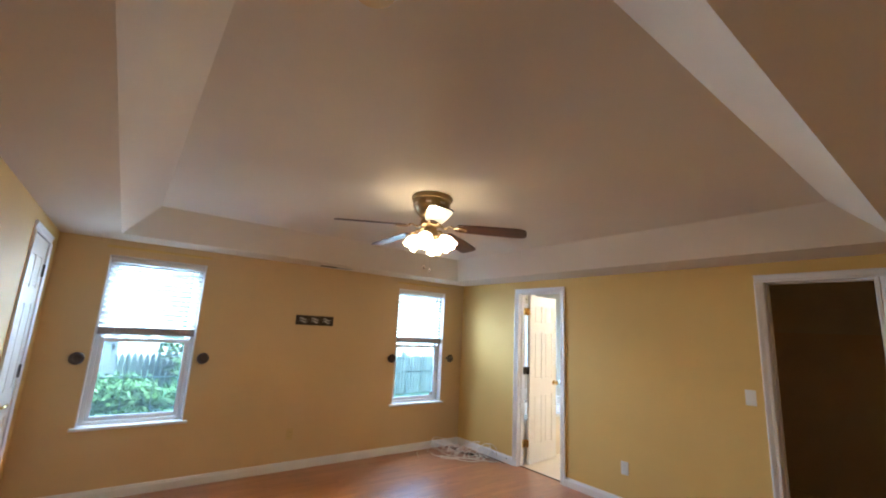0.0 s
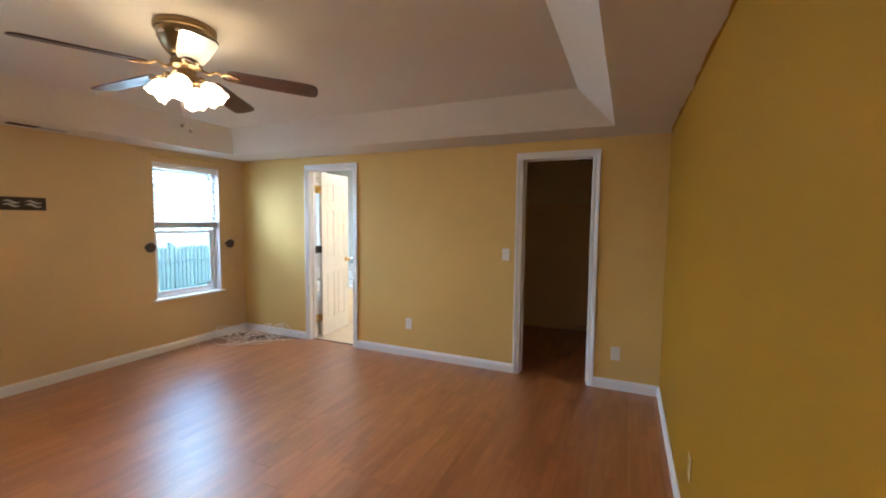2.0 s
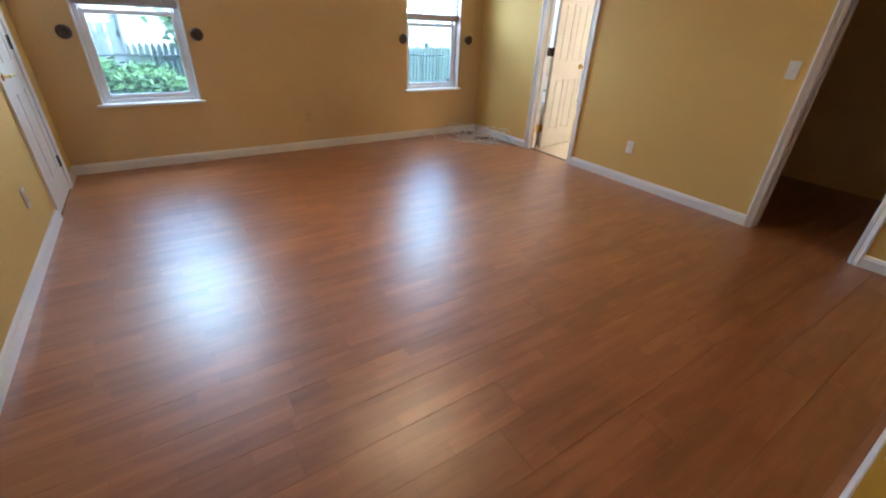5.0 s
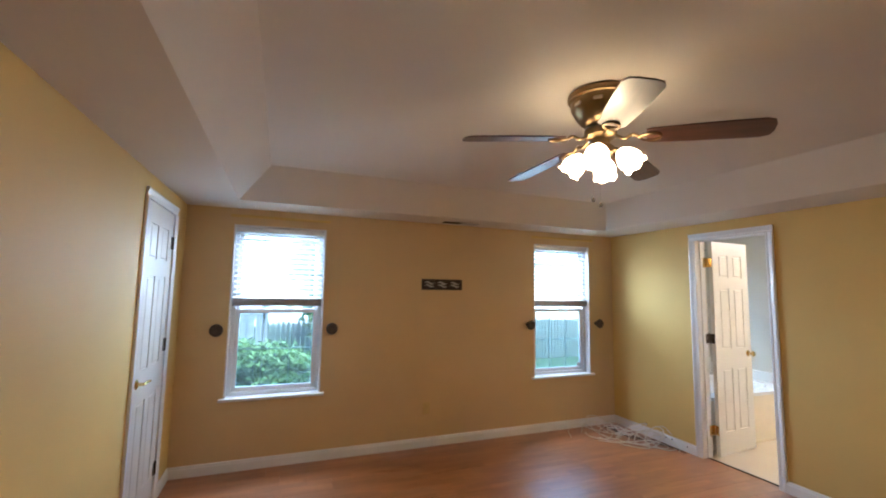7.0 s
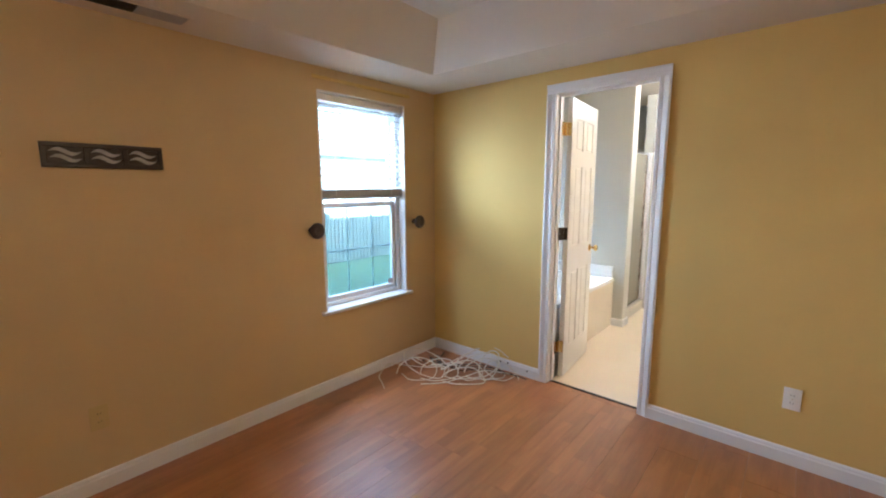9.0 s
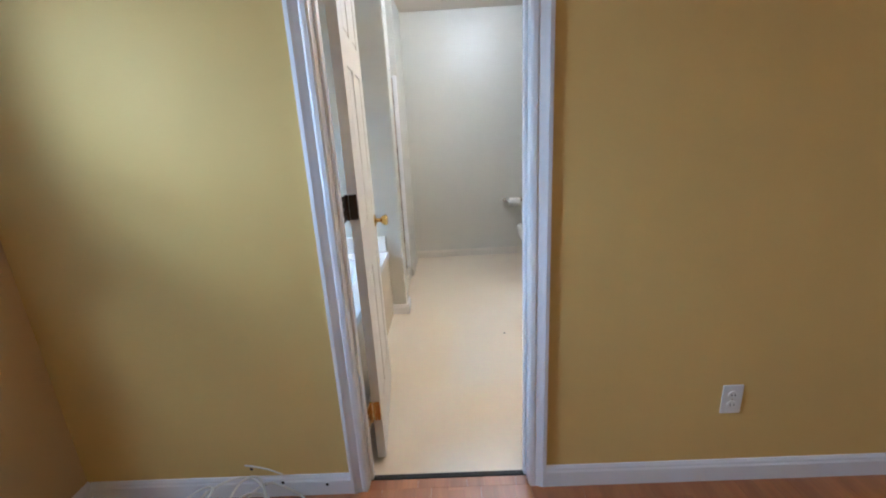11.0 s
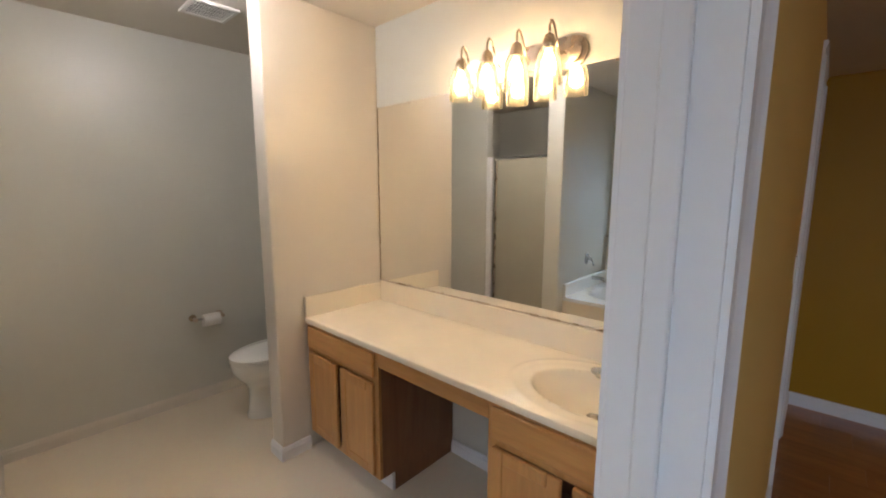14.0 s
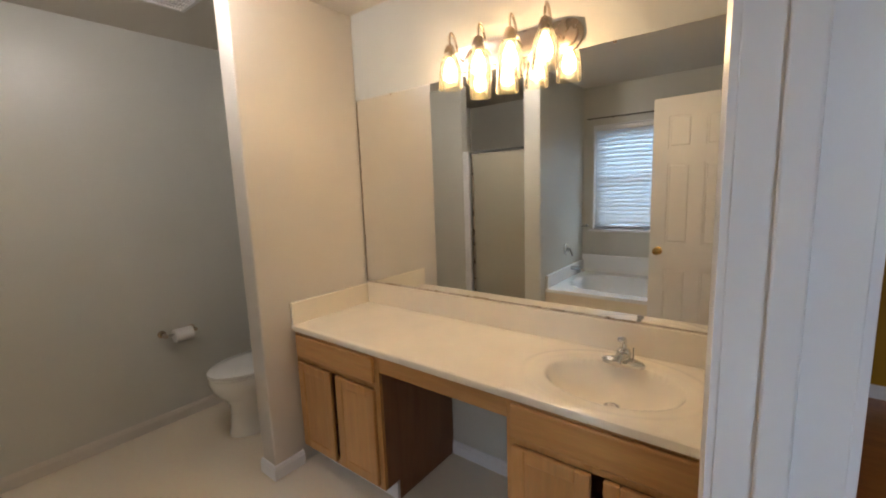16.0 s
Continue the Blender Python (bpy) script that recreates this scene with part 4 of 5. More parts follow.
cable("coax_cable", [(-0.62, 1.36, 0.004), (-0.5, 1.25, 0.005), (-0.36, 1.16, 0.03), (-0.22, 1.08, 0.05), (-0.10, 0.98, 0.02), (-0.05, 0.90, 0.006), (-0.09, 0.86, 0.005)], 0.0045, CABLE_W, "white cable running along the baseboard")
for k, (lx, ly, lh) in enumerate(((-0.40, 1.40, 0.13), (-0.26, 1.28, 0.10), (-0.16, 1.16, 0.12), (-0.33, 1.24, 0.08))):
    cable("coax_cable", [(lx - 0.10, ly + 0.08, 0.006), (lx - 0.12, ly + 0.03, lh * 0.7), (lx - 0.04, ly - 0.02, lh), (lx + 0.07, ly - 0.07, lh * 0.8), (lx + 0.11, ly - 0.12, 0.02), (lx + 0.02, ly - 0.16 - 0.02 * k, 0.006), (lx - 0.12, ly - 0.08, 0.006), (lx - 0.16, ly + 0.02, 0.01)], 0.0045, CABLE_W, "springy standing loop of white cable")
cable("coax_cable", [(-0.018, 1.13, 0.155), (-0.035, 1.09, 0.165), (-0.03, 1.04, 0.145), (-0.026, 0.99, 0.115)], 0.0032, CABLE_W, "short white cable poking from the wall")
for k in range(4):
    ctrl = [(-0.06 - 0.1 * k, 1.62 - 0.02 * k, 0.01), (-0.16 - 0.07 * k, 1.55, 0.03 + 0.01 * k), (-0.28, 1.50 - 0.08 * k, 0.02), (-0.20, 1.36 - 0.05 * k, 0.012), (-0.09, 1.20 - 0.09 * k, 0.02), (-0.06, 1.05 - 0.08 * k, 0.008)]
    cable("power_cord", ctrl, 0.0036, CABLE_B, "black cord tangled among the white cables")
for y, z in ((1.12, 0.12), (1.07, 0.062), (1.0, 0.066), (0.83, 0.05)):
    tagged(part("cable_hole", lathe([(0.007, -0.0162), (0.0055, -0.0175)], n=10, axis="X", at=(0 if z < 0.09 else 0.0158, y, z)), SLOT), "small dark cable hole in the baseboard", "cable hole", group="cable holes")

# ---- vanity ----
CT, CF = 0.78, -0.53          # counter top height and front edge
def cabinet(name, x0, x1, label, side_dark):
    c = thing(name, ((x0 + x1) / 2, -0.8, 0), label, "vanity cabinet", group="vanity cabinets")
    yf = -0.562
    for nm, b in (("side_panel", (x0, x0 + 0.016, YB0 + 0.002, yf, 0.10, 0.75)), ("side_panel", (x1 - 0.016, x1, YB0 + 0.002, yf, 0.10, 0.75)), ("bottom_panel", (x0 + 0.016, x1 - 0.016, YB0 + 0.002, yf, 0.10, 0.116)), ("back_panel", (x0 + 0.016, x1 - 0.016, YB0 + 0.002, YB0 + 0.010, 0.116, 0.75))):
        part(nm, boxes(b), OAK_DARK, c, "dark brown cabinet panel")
    part("toe_kick", boxes((x0 + 0.004, x1 - 0.004, -0.64, -0.625, 0, 0.10)), TRIM, c, "white toe kick")
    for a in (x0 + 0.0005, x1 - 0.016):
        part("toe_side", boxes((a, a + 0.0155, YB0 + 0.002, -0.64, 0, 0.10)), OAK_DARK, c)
    part("face_frame", boxes((x0, x0 + 0.038, yf, yf + 0.018, 0.10, 0.75), (x1 - 0.038, x1, yf, yf + 0.018, 0.10, 0.75), (x0 + 0.038, x1 - 0.038, yf, yf + 0.018, 0.715, 0.75), (x0 + 0.038, x1 - 0.038, yf, yf + 0.018, 0.585, 0.625), (x0 + 0.038, x1 - 0.038, yf, yf + 0.018, 0.10, 0.135), bevel=0.001), OAK, c, "honey oak face frame")
    fy = yf + 0.018
    part("drawer_front", boxes((x0 + 0.022, x1 - 0.022, fy, fy + 0.018, 0.618, 0.735), bevel=0.006, seg=2), OAK_H, c, "honey oak false drawer front")
    mid = (x0 + x1) / 2
    for a, b in ((x0 + 0.026, mid - 0.019), (mid + 0.019, x1 - 0.026)):
        d = part("door", boxes((a, a + 0.048, fy, fy + 0.019, 0.12, 0.586), (b - 0.048, b, fy, fy + 0.019, 0.12, 0.586), (a + 0.048, b - 0.048, fy, fy + 0.019, 0.12, 0.168), (a + 0.048, b - 0.048, fy, fy + 0.019, 0.538, 0.586), bevel=0.005, seg=2), OAK, c, "honey oak cabinet door")
        part("panel", boxes((a + 0.040, b - 0.040, fy + 0.002, fy + 0.015, 0.160, 0.546), bevel=0.008, seg=2), OAK, d)
    return c

cabinet("vanity_cabinet", 1.362, X_PART - 0.002, "honey oak vanity cabinet with two doors beside the wall", True)
cabinet("vanity_cabinet", XB0 + 0.002, 0.735, "honey oak vanity cabinet with two doors under the sink", True)
tagged(part("vanity_apron", boxes((0.736, 1.361, -0.562, -0.544, 0.672, 0.75), bevel=0.001), OAK_H), "honey oak apron rail over the open knee space", "apron rail")

SX, SY, SA, SB = 0.462, -0.785, 0.225, 0.165
def counter_height(x, y):
    r = math.hypot((x - SX) / SA, (y - SY) / SB)
    if r < 1:
        return CT - 0.105 * (1 - r ** 2.6) ** 0.8 - 0.004
    if r < 1.16:
        return CT - 0.004 * (1 - (r - 1) / 0.16)
    ro = math.hypot((x - SX) / 0.300, (y - SY) / 0.232)
    return CT + 0.0035 * math.exp(-((ro - 1) / 0.05) ** 2)

bm = bmesh.new()
nx, ny = 170, 52
cx0, cx1, cy0 = XB0 + 0.001, X_PART - 0.001, YB0 + 0.001
grid = []
for j in range(ny + 1):
    y = cy0 + (CF - cy0) * j / ny
    row = []
    for i in range(nx + 1):
        u = i / nx
        x = cx0 + (0.80 - cx0) * min(1, u / 0.75) if u < 0.75 else 0.80 + (cx1 - 0.80) * (u - 0.75) / 0.25
        z = counter_height(x, y)
        if j == ny:
            z -= 0.004
        row.append(bm.verts.new((x, y, z)))
    grid.append(row)
for j in range(ny):
    for i in range(nx):
        bm.faces.new((grid[j][i], grid[j][i + 1], grid[j + 1][i + 1], grid[j + 1][i]))
front = [bm.verts.new((v.co.x, CF + 0.003, CT - 0.010)) for v in grid[-1]]
under = [bm.verts.new((v.co.x, CF + 0.001, CT - 0.030)) for v in grid[-1]]
back = [bm.verts.new((v.co.x, CF - 0.03, CT - 0.030)) for v in grid[-1]]
for a, b in ((grid[-1], front), (front, under), (under, back)):
    for i in range(nx):
        bm.faces.new((a[i], a[i + 1], b[i + 1], b[i]))
bmesh.ops.recalc_face_normals(bm, faces=bm.faces)
counter = part("countertop", bm, CULTURED, smooth=True)
tagged(counter, "cream cultured marble vanity top with an integral oval sink", "countertop")
part("backsplash", boxes((cx0, cx1 - 0.018, YB0 + 0.001, YB0 + 0.020, CT - 0.001, 0.905), bevel=0.004, seg=2), CULTURED, counter)
part("side_splash", boxes((cx1 - 0.018, cx1, YB0 + 0.001, CF + 0.001, CT - 0.001, 0.897), bevel=0.004, seg=2), CULTURED, counter)
part("drain", lathe([(0.024, CT - 0.1085), (0.026, CT - 0.1045), (0.020, CT - 0.1035), (0.017, CT - 0.1065)], n=20, at=(SX, SY - 0.02, 0)), CHROME, counter, "chrome sink drain", smooth=True)
part("drain_plug", lathe([(0.015, CT - 0.107), (0.014, CT - 0.102), (0.004, CT - 0.100)], n=16, at=(SX, SY - 0.02, 0)), NICKEL, counter, smooth=True)
part("overflow_hole", lathe([(0.007, 0), (0.006, 0.002)], n=12, axis="Y", at=(SX - 0.005, SY + SB * 0.80, CT - 0.062)), SLOT, counter)

fc = thing("faucet", (SX, -0.945, CT), "chrome single-lever bathroom faucet behind the sink", "faucet")
bm = lathe([(0.030, CT - 0.002), (0.031, CT + 0.008), (0.028, CT + 0.016), (0.020, CT + 0.022)], n=28, at=(SX, -0.945, 0), scale=(2.5, 0.95))
part("base_plate", bm, CHROME, fc, smooth=True)
part("body", lathe([(0.027, CT + 0.016), (0.026, CT + 0.040), (0.022, CT + 0.054), (0.012, CT + 0.060)], n=24, at=(SX, -0.95, 0)), CHROME, fc, smooth=True)
bm = bmesh.new()
secs = []
for t in range(7):
    u = t / 6
    yy, zz = -0.945 + 0.105 * u, CT + 0.036 + 0.016 * math.sin(u * 2.2) - 0.012 * u
    hw, hh = 0.022 - 0.006 * u, 0.013 - 0.003 * u
    secs.append([bm.verts.new((SX + hw * math.cos(a), yy, zz + hh * math.sin(a))) for a in [2 * math.pi * k / 12 for k in range(12)]])
for a, b in zip(secs, secs[1:]):
    for k in range(12):
        bm.faces.new((a[k], a[(k + 1) % 12], b[(k + 1) % 12], b[k]))
bm.faces.new(secs[0]), bm.faces.new(secs[-1])
bmesh.ops.recalc_face_normals(bm, faces=bm.faces)
part("spout", bm, CHROME, fc, smooth=True)
lv = part("lever", tube(curve_points([(SX, -0.95, CT + 0.055), (SX, -0.955, CT + 0.078), (SX, -0.945, CT + 0.096), (SX, -0.915, CT + 0.104)]), 0.009, n=10), CHROME, fc, smooth=True)
part("lever_tip", lathe([(0.004, -0.008), (0.012, -0.006), (0.014, 0), (0.012, 0.006), (0.004, 0.008)], n=16, at=(SX, -0.908, CT + 0.105)), CHROME, lv, smooth=True)
part("lift_rod", tube([(SX - 0.026, -0.985, CT + 0.01), (SX - 0.026, -0.985, CT + 0.055)], 0.003, n=6), CHROME, fc)

# mirror on the wall over the vanity
mr = thing("wall_mirror", (1.05, YB0, 0.908), "large frameless vanity mirror resting on the backsplash", "mirror")
mx0, mx1, mz0, mz1 = XB0 + 0.02, X_PART - 0.012, 0.909, 1.966
part("mirror_glass", boxes((mx0, mx1, YB0 + 0.001, YB0 + 0.006, mz0, mz1)), MIRROR, mr)
part("edge_channel", boxes((mx1, mx1 + 0.006, YB0 + 0.001, YB0 + 0.008, mz0, mz1)), NICKEL, mr, "thin metal edge strip")
part("bottom_channel", boxes((mx0, mx1, YB0 + 0.0065, YB0 + 0.009, mz0 - 0.003, mz0 + 0.004)), NICKEL, mr, "thin metal bottom channel")
for x in (0.55, 1.70):
    for z in (mz0 + 0.004, mz1 - 0.004):
        part("mirror_clip", boxes((x - 0.006, x + 0.006, YB0 + 0.0065, YB0 + 0.009, z - 0.005, z + 0.005), bevel=0.001), NICKEL, mr, "small metal clip")

# vanity light bar
VZ = 2.025
vl = thing("vanity_light", (0.985, YB0, VZ), "brushed bronze vanity light with four lit glass jars", "wall light")
def stadium(x0, x1, z, r, n=10):
    out = [(x1 - r + r * math.cos(a), z + r * math.sin(a)) for a in [math.pi * (k / n - 0.5) for k in range(n + 1)]]
    return out + [(x0 + r + r * math.cos(a), z + r * math.sin(a)) for a in [math.pi * (k / n + 0.5) for k in range(n + 1)]]
part("back_plate", extrude_profile(stadium(0.665, 1.305, VZ, 0.062), YB0, YB0 + 0.012, "Y"), NICKEL, vl, smooth=True)
part("raised_plate", extrude_profile(stadium(0.683, 1.287, VZ, 0.044), YB0 + 0.012, YB0 + 0.026, "Y"), NICKEL, vl, smooth=True)
for x in (0.768, 0.916, 1.063, 1.211):
    yj = YB0 + 0.128
    part("arm", tube(curve_points([(x, YB0 + 0.024, VZ - 0.005), (x, YB0 + 0.060, VZ + 0.020), (x, YB0 + 0.090, VZ + 0.080), (x, YB0 + 0.115, VZ + 0.098), (x, yj, VZ + 0.075), (x, yj, VZ + 0.040)], 7), 0.0055, n=8), NICKEL, vl, smooth=True)
    part("socket_cap", lathe([(0.010, 2.072), (0.018, 2.066), (0.024, 2.050), (0.027, 2.030), (0.027, 2.018)], n=20, at=(x, yj, 0)), NICKEL, vl, smooth=True)
    jar = part("glass_jar", lathe([(0.027, 2.024), (0.033, 2.020), (0.043, 1.995), (0.050, 1.955), (0.053, 1.915), (0.053, 1.885), (0.0505, 1.885), (0.0505, 1.915), (0.0475, 1.955), (0.0405, 1.995), (0.027, 2.018)], n=24, at=(x, yj, 0)), JARGLASS, vl, "amber seeded glass jar", smooth=True)
    jar.visible_shadow = False
    part("bulb", lathe([(0.008, 2.015), (0.012, 2.005), (0.024, 1.975), (0.029, 1.950), (0.024, 1.928), (0.010, 1.917), (0.002, 1.915)], n=16, at=(x, yj, 0)), BULB, vl, "glowing bulb", smooth=True)

# ---- toilet nook ----
tx = 2.565
tl = thing("toilet", (tx, -0.7, 0), "white porcelain toilet with its lid closed", "toilet")
bm = bmesh.new()
secs = []
for z, yc, a, b in ((0.0, -0.645, 0.122, 0.235), (0.02, -0.645, 0.126, 0.238), (0.05, -0.648, 0.118, 0.228), (0.14, -0.650, 0.112, 0.222), (0.20, -0.648, 0.112, 0.222), (0.245, -0.632, 0.134, 0.236), (0.285, -0.612, 0.166, 0.254), (0.325, -0.601, 0.181, 0.264), (0.362, -0.596, 0.185, 0.268), (0.388, -0.595, 0.182, 0.266)):
    secs.append([bm.verts.new((tx + a * math.cos(t), yc + b * math.sin(t), z)) for t in [2 * math.pi * k / 32 for k in range(32)]])
for a, b in zip(secs, secs[1:]):
    for k in range(32):
        bm.faces.new((a[k], a[(k + 1) % 32], b[(k + 1) % 32], b[k]))
bm.faces.new(secs[0]), bm.faces.new(secs[-1])
bmesh.ops.recalc_face_normals(bm, faces=bm.faces)
part("bowl", bm, PORCELAIN, tl, smooth=True)
part("seat", lathe([(0.180, 0.389), (0.189, 0.392), (0.190, 0.402), (0.184, 0.406)], n=36, at=(tx, -0.595, 0), scale=(1, 1.42)), PORCELAIN, tl, smooth=True)
part("lid", lathe([(0.183, 0.4085), (0.190, 0.411), (0.190, 0.421), (0.180, 0.427), (0.10, 0.433), (0.02, 0.435)], n=36, at=(tx, -0.595, 0), scale=(1, 1.42)), PORCELAIN, tl, smooth=True)
part("tank", boxes((tx - 0.22, tx + 0.22, YB0 + 0.015, -0.875, 0.385, 0.74), bevel=0.02, seg=3), PORCELAIN, tl, smooth=True)
part("tank_lid", boxes((tx - 0.235, tx + 0.235, YB0 + 0.008, -0.862, 0.741, 0.775), bevel=0.010, seg=3), PORCELAIN, tl, smooth=True)
part("flush_lever", tube([(tx - 0.15, -0.868, 0.68), (tx - 0.15, -0.852, 0.68), (tx - 0.09, -0.848, 0.672)], 0.006, n=8), CHROME, tl, smooth=True)
part("floor_cap", lathe([(0.014, 0.0), (0.013, 0.012), (0.005, 0.018)], n=12, at=(tx - 0.105, -0.64, 0)), PORCELAIN, tl, smooth=True)

hy = -0.36
hd = thing("toilet_paper_holder", (XB1, hy, 0.595), "chrome toilet paper holder on the grey wall", "toilet paper holder")
for y in (hy - 0.085, hy + 0.085):
    part("post", lathe([(0.024, 0.0), (0.024, -0.006), (0.010, -0.012), (0.009, -0.060), (0.014, -0.064), (0.014, -0.078), (0.008, -0.082)], n=16, axis="X", at=(XB1, y, 0.595)), NICKEL, hd, smooth=True)
part("roller", tube([(XB1 - 0.071, hy - 0.085, 0.595), (XB1 - 0.071, hy + 0.085, 0.595)], 0.008, n=10), CHROME, hd, smooth=True)
rl = tagged(part("toilet_paper_roll", lathe([(0.012, -0.052), (0.040, -0.052), (0.042, -0.050), (0.042, 0.050), (0.040, 0.052), (0.012, 0.052)], n=28, axis="Y", at=(XB1 - 0.071, hy - 0.012, 0.582)), PAPER, smooth=True), "partly used white toilet paper roll", "toilet paper")
part("hanging_sheet", boxes((XB1 - 0.0295, XB1 - 0.0285, hy - 0.062, hy + 0.038, 0.530, 0.585)), PAPER, rl)

ev = thing("exhaust_fan_grille", (2.45, -0.315, ZB), "white exhaust fan grille in the bathroom ceiling", "exhaust fan")
ex0, ex1, ey0, ey1 = 2.335, 2.565, -0.430, -0.200
part("frame", boxes((ex0, ex1, ey0, ey0 + 0.022, ZB - 0.014, ZB), (ex0, ex1, ey1 - 0.022, ey1, ZB - 0.014, ZB), (ex0, ex0 + 0.022, ey0 + 0.022, ey1 - 0.022, ZB - 0.014, ZB), (ex1 - 0.022, ex1, ey0 + 0.022, ey1 - 0.022, ZB - 0.014, ZB), bevel=0.003), PLASTIC, ev)
part("backing", boxes((ex0 + 0.02, ex1 - 0.02, ey0 + 0.02, ey1 - 0.02, ZB - 0.003, ZB)), SLOT, ev)
for k in range(13):
    y = ey0 + 0.030 + k * 0.0138
    part("slat", boxes((ex0 + 0.021, ex1 - 0.021, y, y + 0.0045, ZB - 0.011, ZB - 0.004)), PLASTIC, ev)
for k in range(3):
    x = ex0 + 0.06 + k * 0.055
    part("cross_bar", boxes((x - 0.003, x + 0.003, ey0 + 0.021, ey1 - 0.021, ZB - 0.0125, ZB - 0.0112)), PLASTIC, ev)

GX, GY = 1.88, -0.012
dm = thing("ceiling_light", (GX, GY, ZB), "round lit globe bulb in a white ceiling holder", "ceiling light")
part("holder", lathe([(0.055, ZB), (0.056, ZB - 0.008), (0.048, ZB - 0.016), (0.030, ZB - 0.022), (0.026, ZB - 0.044), (0.020, ZB - 0.046)], n=28, at=(GX, GY, 0)), PLASTIC, dm, "white porcelain lampholder", smooth=True)
part("globe_bulb", lathe([(0.016, ZB - 0.040)] + [(0.046 * math.sin(math.pi * k / 14), ZB - 0.090 + 0.046 * math.cos(math.pi * k / 14)) for k in range(2, 14)] + [(0.002, ZB - 0.136)], n=28, at=(GX, GY, 0)), DOME, dm, "glowing white globe bulb", smooth=True)

# ---- tub ----
tb = thing("bathtub", (0.87, 1.25, 0), "white acrylic alcove tub with a cream front panel", "bathtub")
t0, t1, u0, u1 = XB0 + 0.002, 1.628, 0.775, Y_N - 0.002
DZ = 0.50
bm = bmesh.new()
nx2, ny2 = 44, 34
g2 = []
for j in range(ny2 + 1):
    y = u0 + (u1 - u0) * j / ny2
    row = []
    for i in range(nx2 + 1):
        x = t0 + (t1 - t0) * i / nx2
        ex = abs((x - (t0 + t1) / 2) / 0.62)
        ey = abs((y - (u0 + u1) / 2 + 0.02) / 0.34)
        r = (ex ** 4 + ey ** 4) ** 0.25
        z = DZ - (0.36 * (1 - r ** 5) ** 0.6 if r < 1 else 0)
        row.append(bm.verts.new((x, y, z)))
    g2.append(row)
for j in range(ny2):
    for i in range(nx2):
        bm.faces.new((g2[j][i], g2[j][i + 1], g2[j + 1][i + 1], g2[j + 1][i]))
lip = [bm.verts.new((v.co.x, v.co.y - 0.006, DZ - 0.03)) for v in g2[0]]
for i in range(nx2):
    bm.faces.new((g2[0][i], g2[0][i + 1], lip[i + 1], lip[i]))
bmesh.ops.recalc_face_normals(bm, faces=bm.faces)
part("basin", bm, TUB, tb, smooth=True)
part("front_panel", boxes((t0, t1, u0 + 0.004, u0 + 0.024, 0.0, DZ - 0.005)), CULTURED, tb, "cream front panel")
part("back_ledge", boxes((t0, t1, u1 - 0.022, u1, DZ - 0.002, 0.685), bevel=0.005, seg=2), TUB, tb)
part("end_ledge", boxes((t1 - 0.022, t1, u0 + 0.01, u1 - 0.024, DZ - 0.002, 0.62), bevel=0.005, seg=2), TUB, tb)
tf = thing("tub_faucet", (1.628, 1.36, 0.62), "chrome tub spout and lever valve on the end wall", "faucet")
vy = 1.27
part("valve_plate", lathe([(0.055, 0), (0.056, -0.004), (0.040, -0.012), (0.020, -0.018), (0.018, -0.045), (0.010, -0.050)], n=24, axis="X", at=(1.629, vy, 0.80)), CHROME, tf, smooth=True)
part("valve_lever", tube([(1.583, vy, 0.80), (1.574, vy, 0.775), (1.560, vy + 0.01, 0.735)], 0.008, n=8), CHROME, tf, smooth=True)
part("spout", tube(curve_points([(1.606, vy + 0.10, 0.595), (1.55, vy + 0.10, 0.597), (1.50, vy + 0.10, 0.59), (1.475, vy + 0.10, 0.565)]), 0.021, n=12), CHROME, tf, smooth=True)
sd = thing("soap_holder", (1.575, Y_N, 1.0), "small chrome holder on the wall by the tub window", "soap holder")
part("mount", lathe([(0.016, 0), (0.016, -0.005), (0.007, -0.010), (0.007, -0.05)], n=14, axis="Y", at=(1.59, Y_N, 1.0)), CHROME, sd, smooth=True)
part("dish", boxes((1.545, 1.622, Y_N - 0.09, Y_N - 0.02, 0.988, 0.996), bevel=0.003), CHROME, sd)
rod = thing("curtain_rod", (1.15, Y_N, 2.105), "thin dark curtain rod above the bathroom window", "curtain rod")
part("rod", tube([(0.70, Y_N - 0.05, 2.105), (1.58, Y_N - 0.05, 2.105)], 0.005, n=8), BRONZE, rod)
for x in (0.76, 1.33, 1.56):
    part("bracket", tube([(x, Y_N, 2.10), (x, Y_N - 0.05, 2.10)], 0.004, n=6), BRONZE, rod)

# ---- shower ----
sh = thing("shower_stall", (2.13, 1.2, 0), "fibreglass shower stall with a chrome framed glass door", "shower")
part("surround", boxes((1.787, 1.800, 0.83, Y_N - 0.002, 0.10, 1.80), (XB1 - 0.015, XB1 - 0.002, 0.83, Y_N - 0.002, 0.10, 1.80), (1.800, XB1 - 0.015, Y_N - 0.016, Y_N - 0.002, 0.10, 1.80), (2.47, XB1 - 0.015, 0.802, 0.815, 0.10, 1.80)), SURROUND, sh, "beige fibreglass walls")
part("pan", boxes((1.787, XB1 - 0.002, 0.80, Y_N - 0.002, 0.0, 0.06)), SURROUND, sh)
part("curb", boxes((1.787, 2.468, 0.705, 0.80, 0.0, 0.11), bevel=0.01, seg=2), SURROUND, sh, "beige shower curb")
part("side_return", boxes((2.42, 2.468, 0.706, 0.80, 0.11, 1.80), bevel=0.004), TRIM, sh, "white side return")
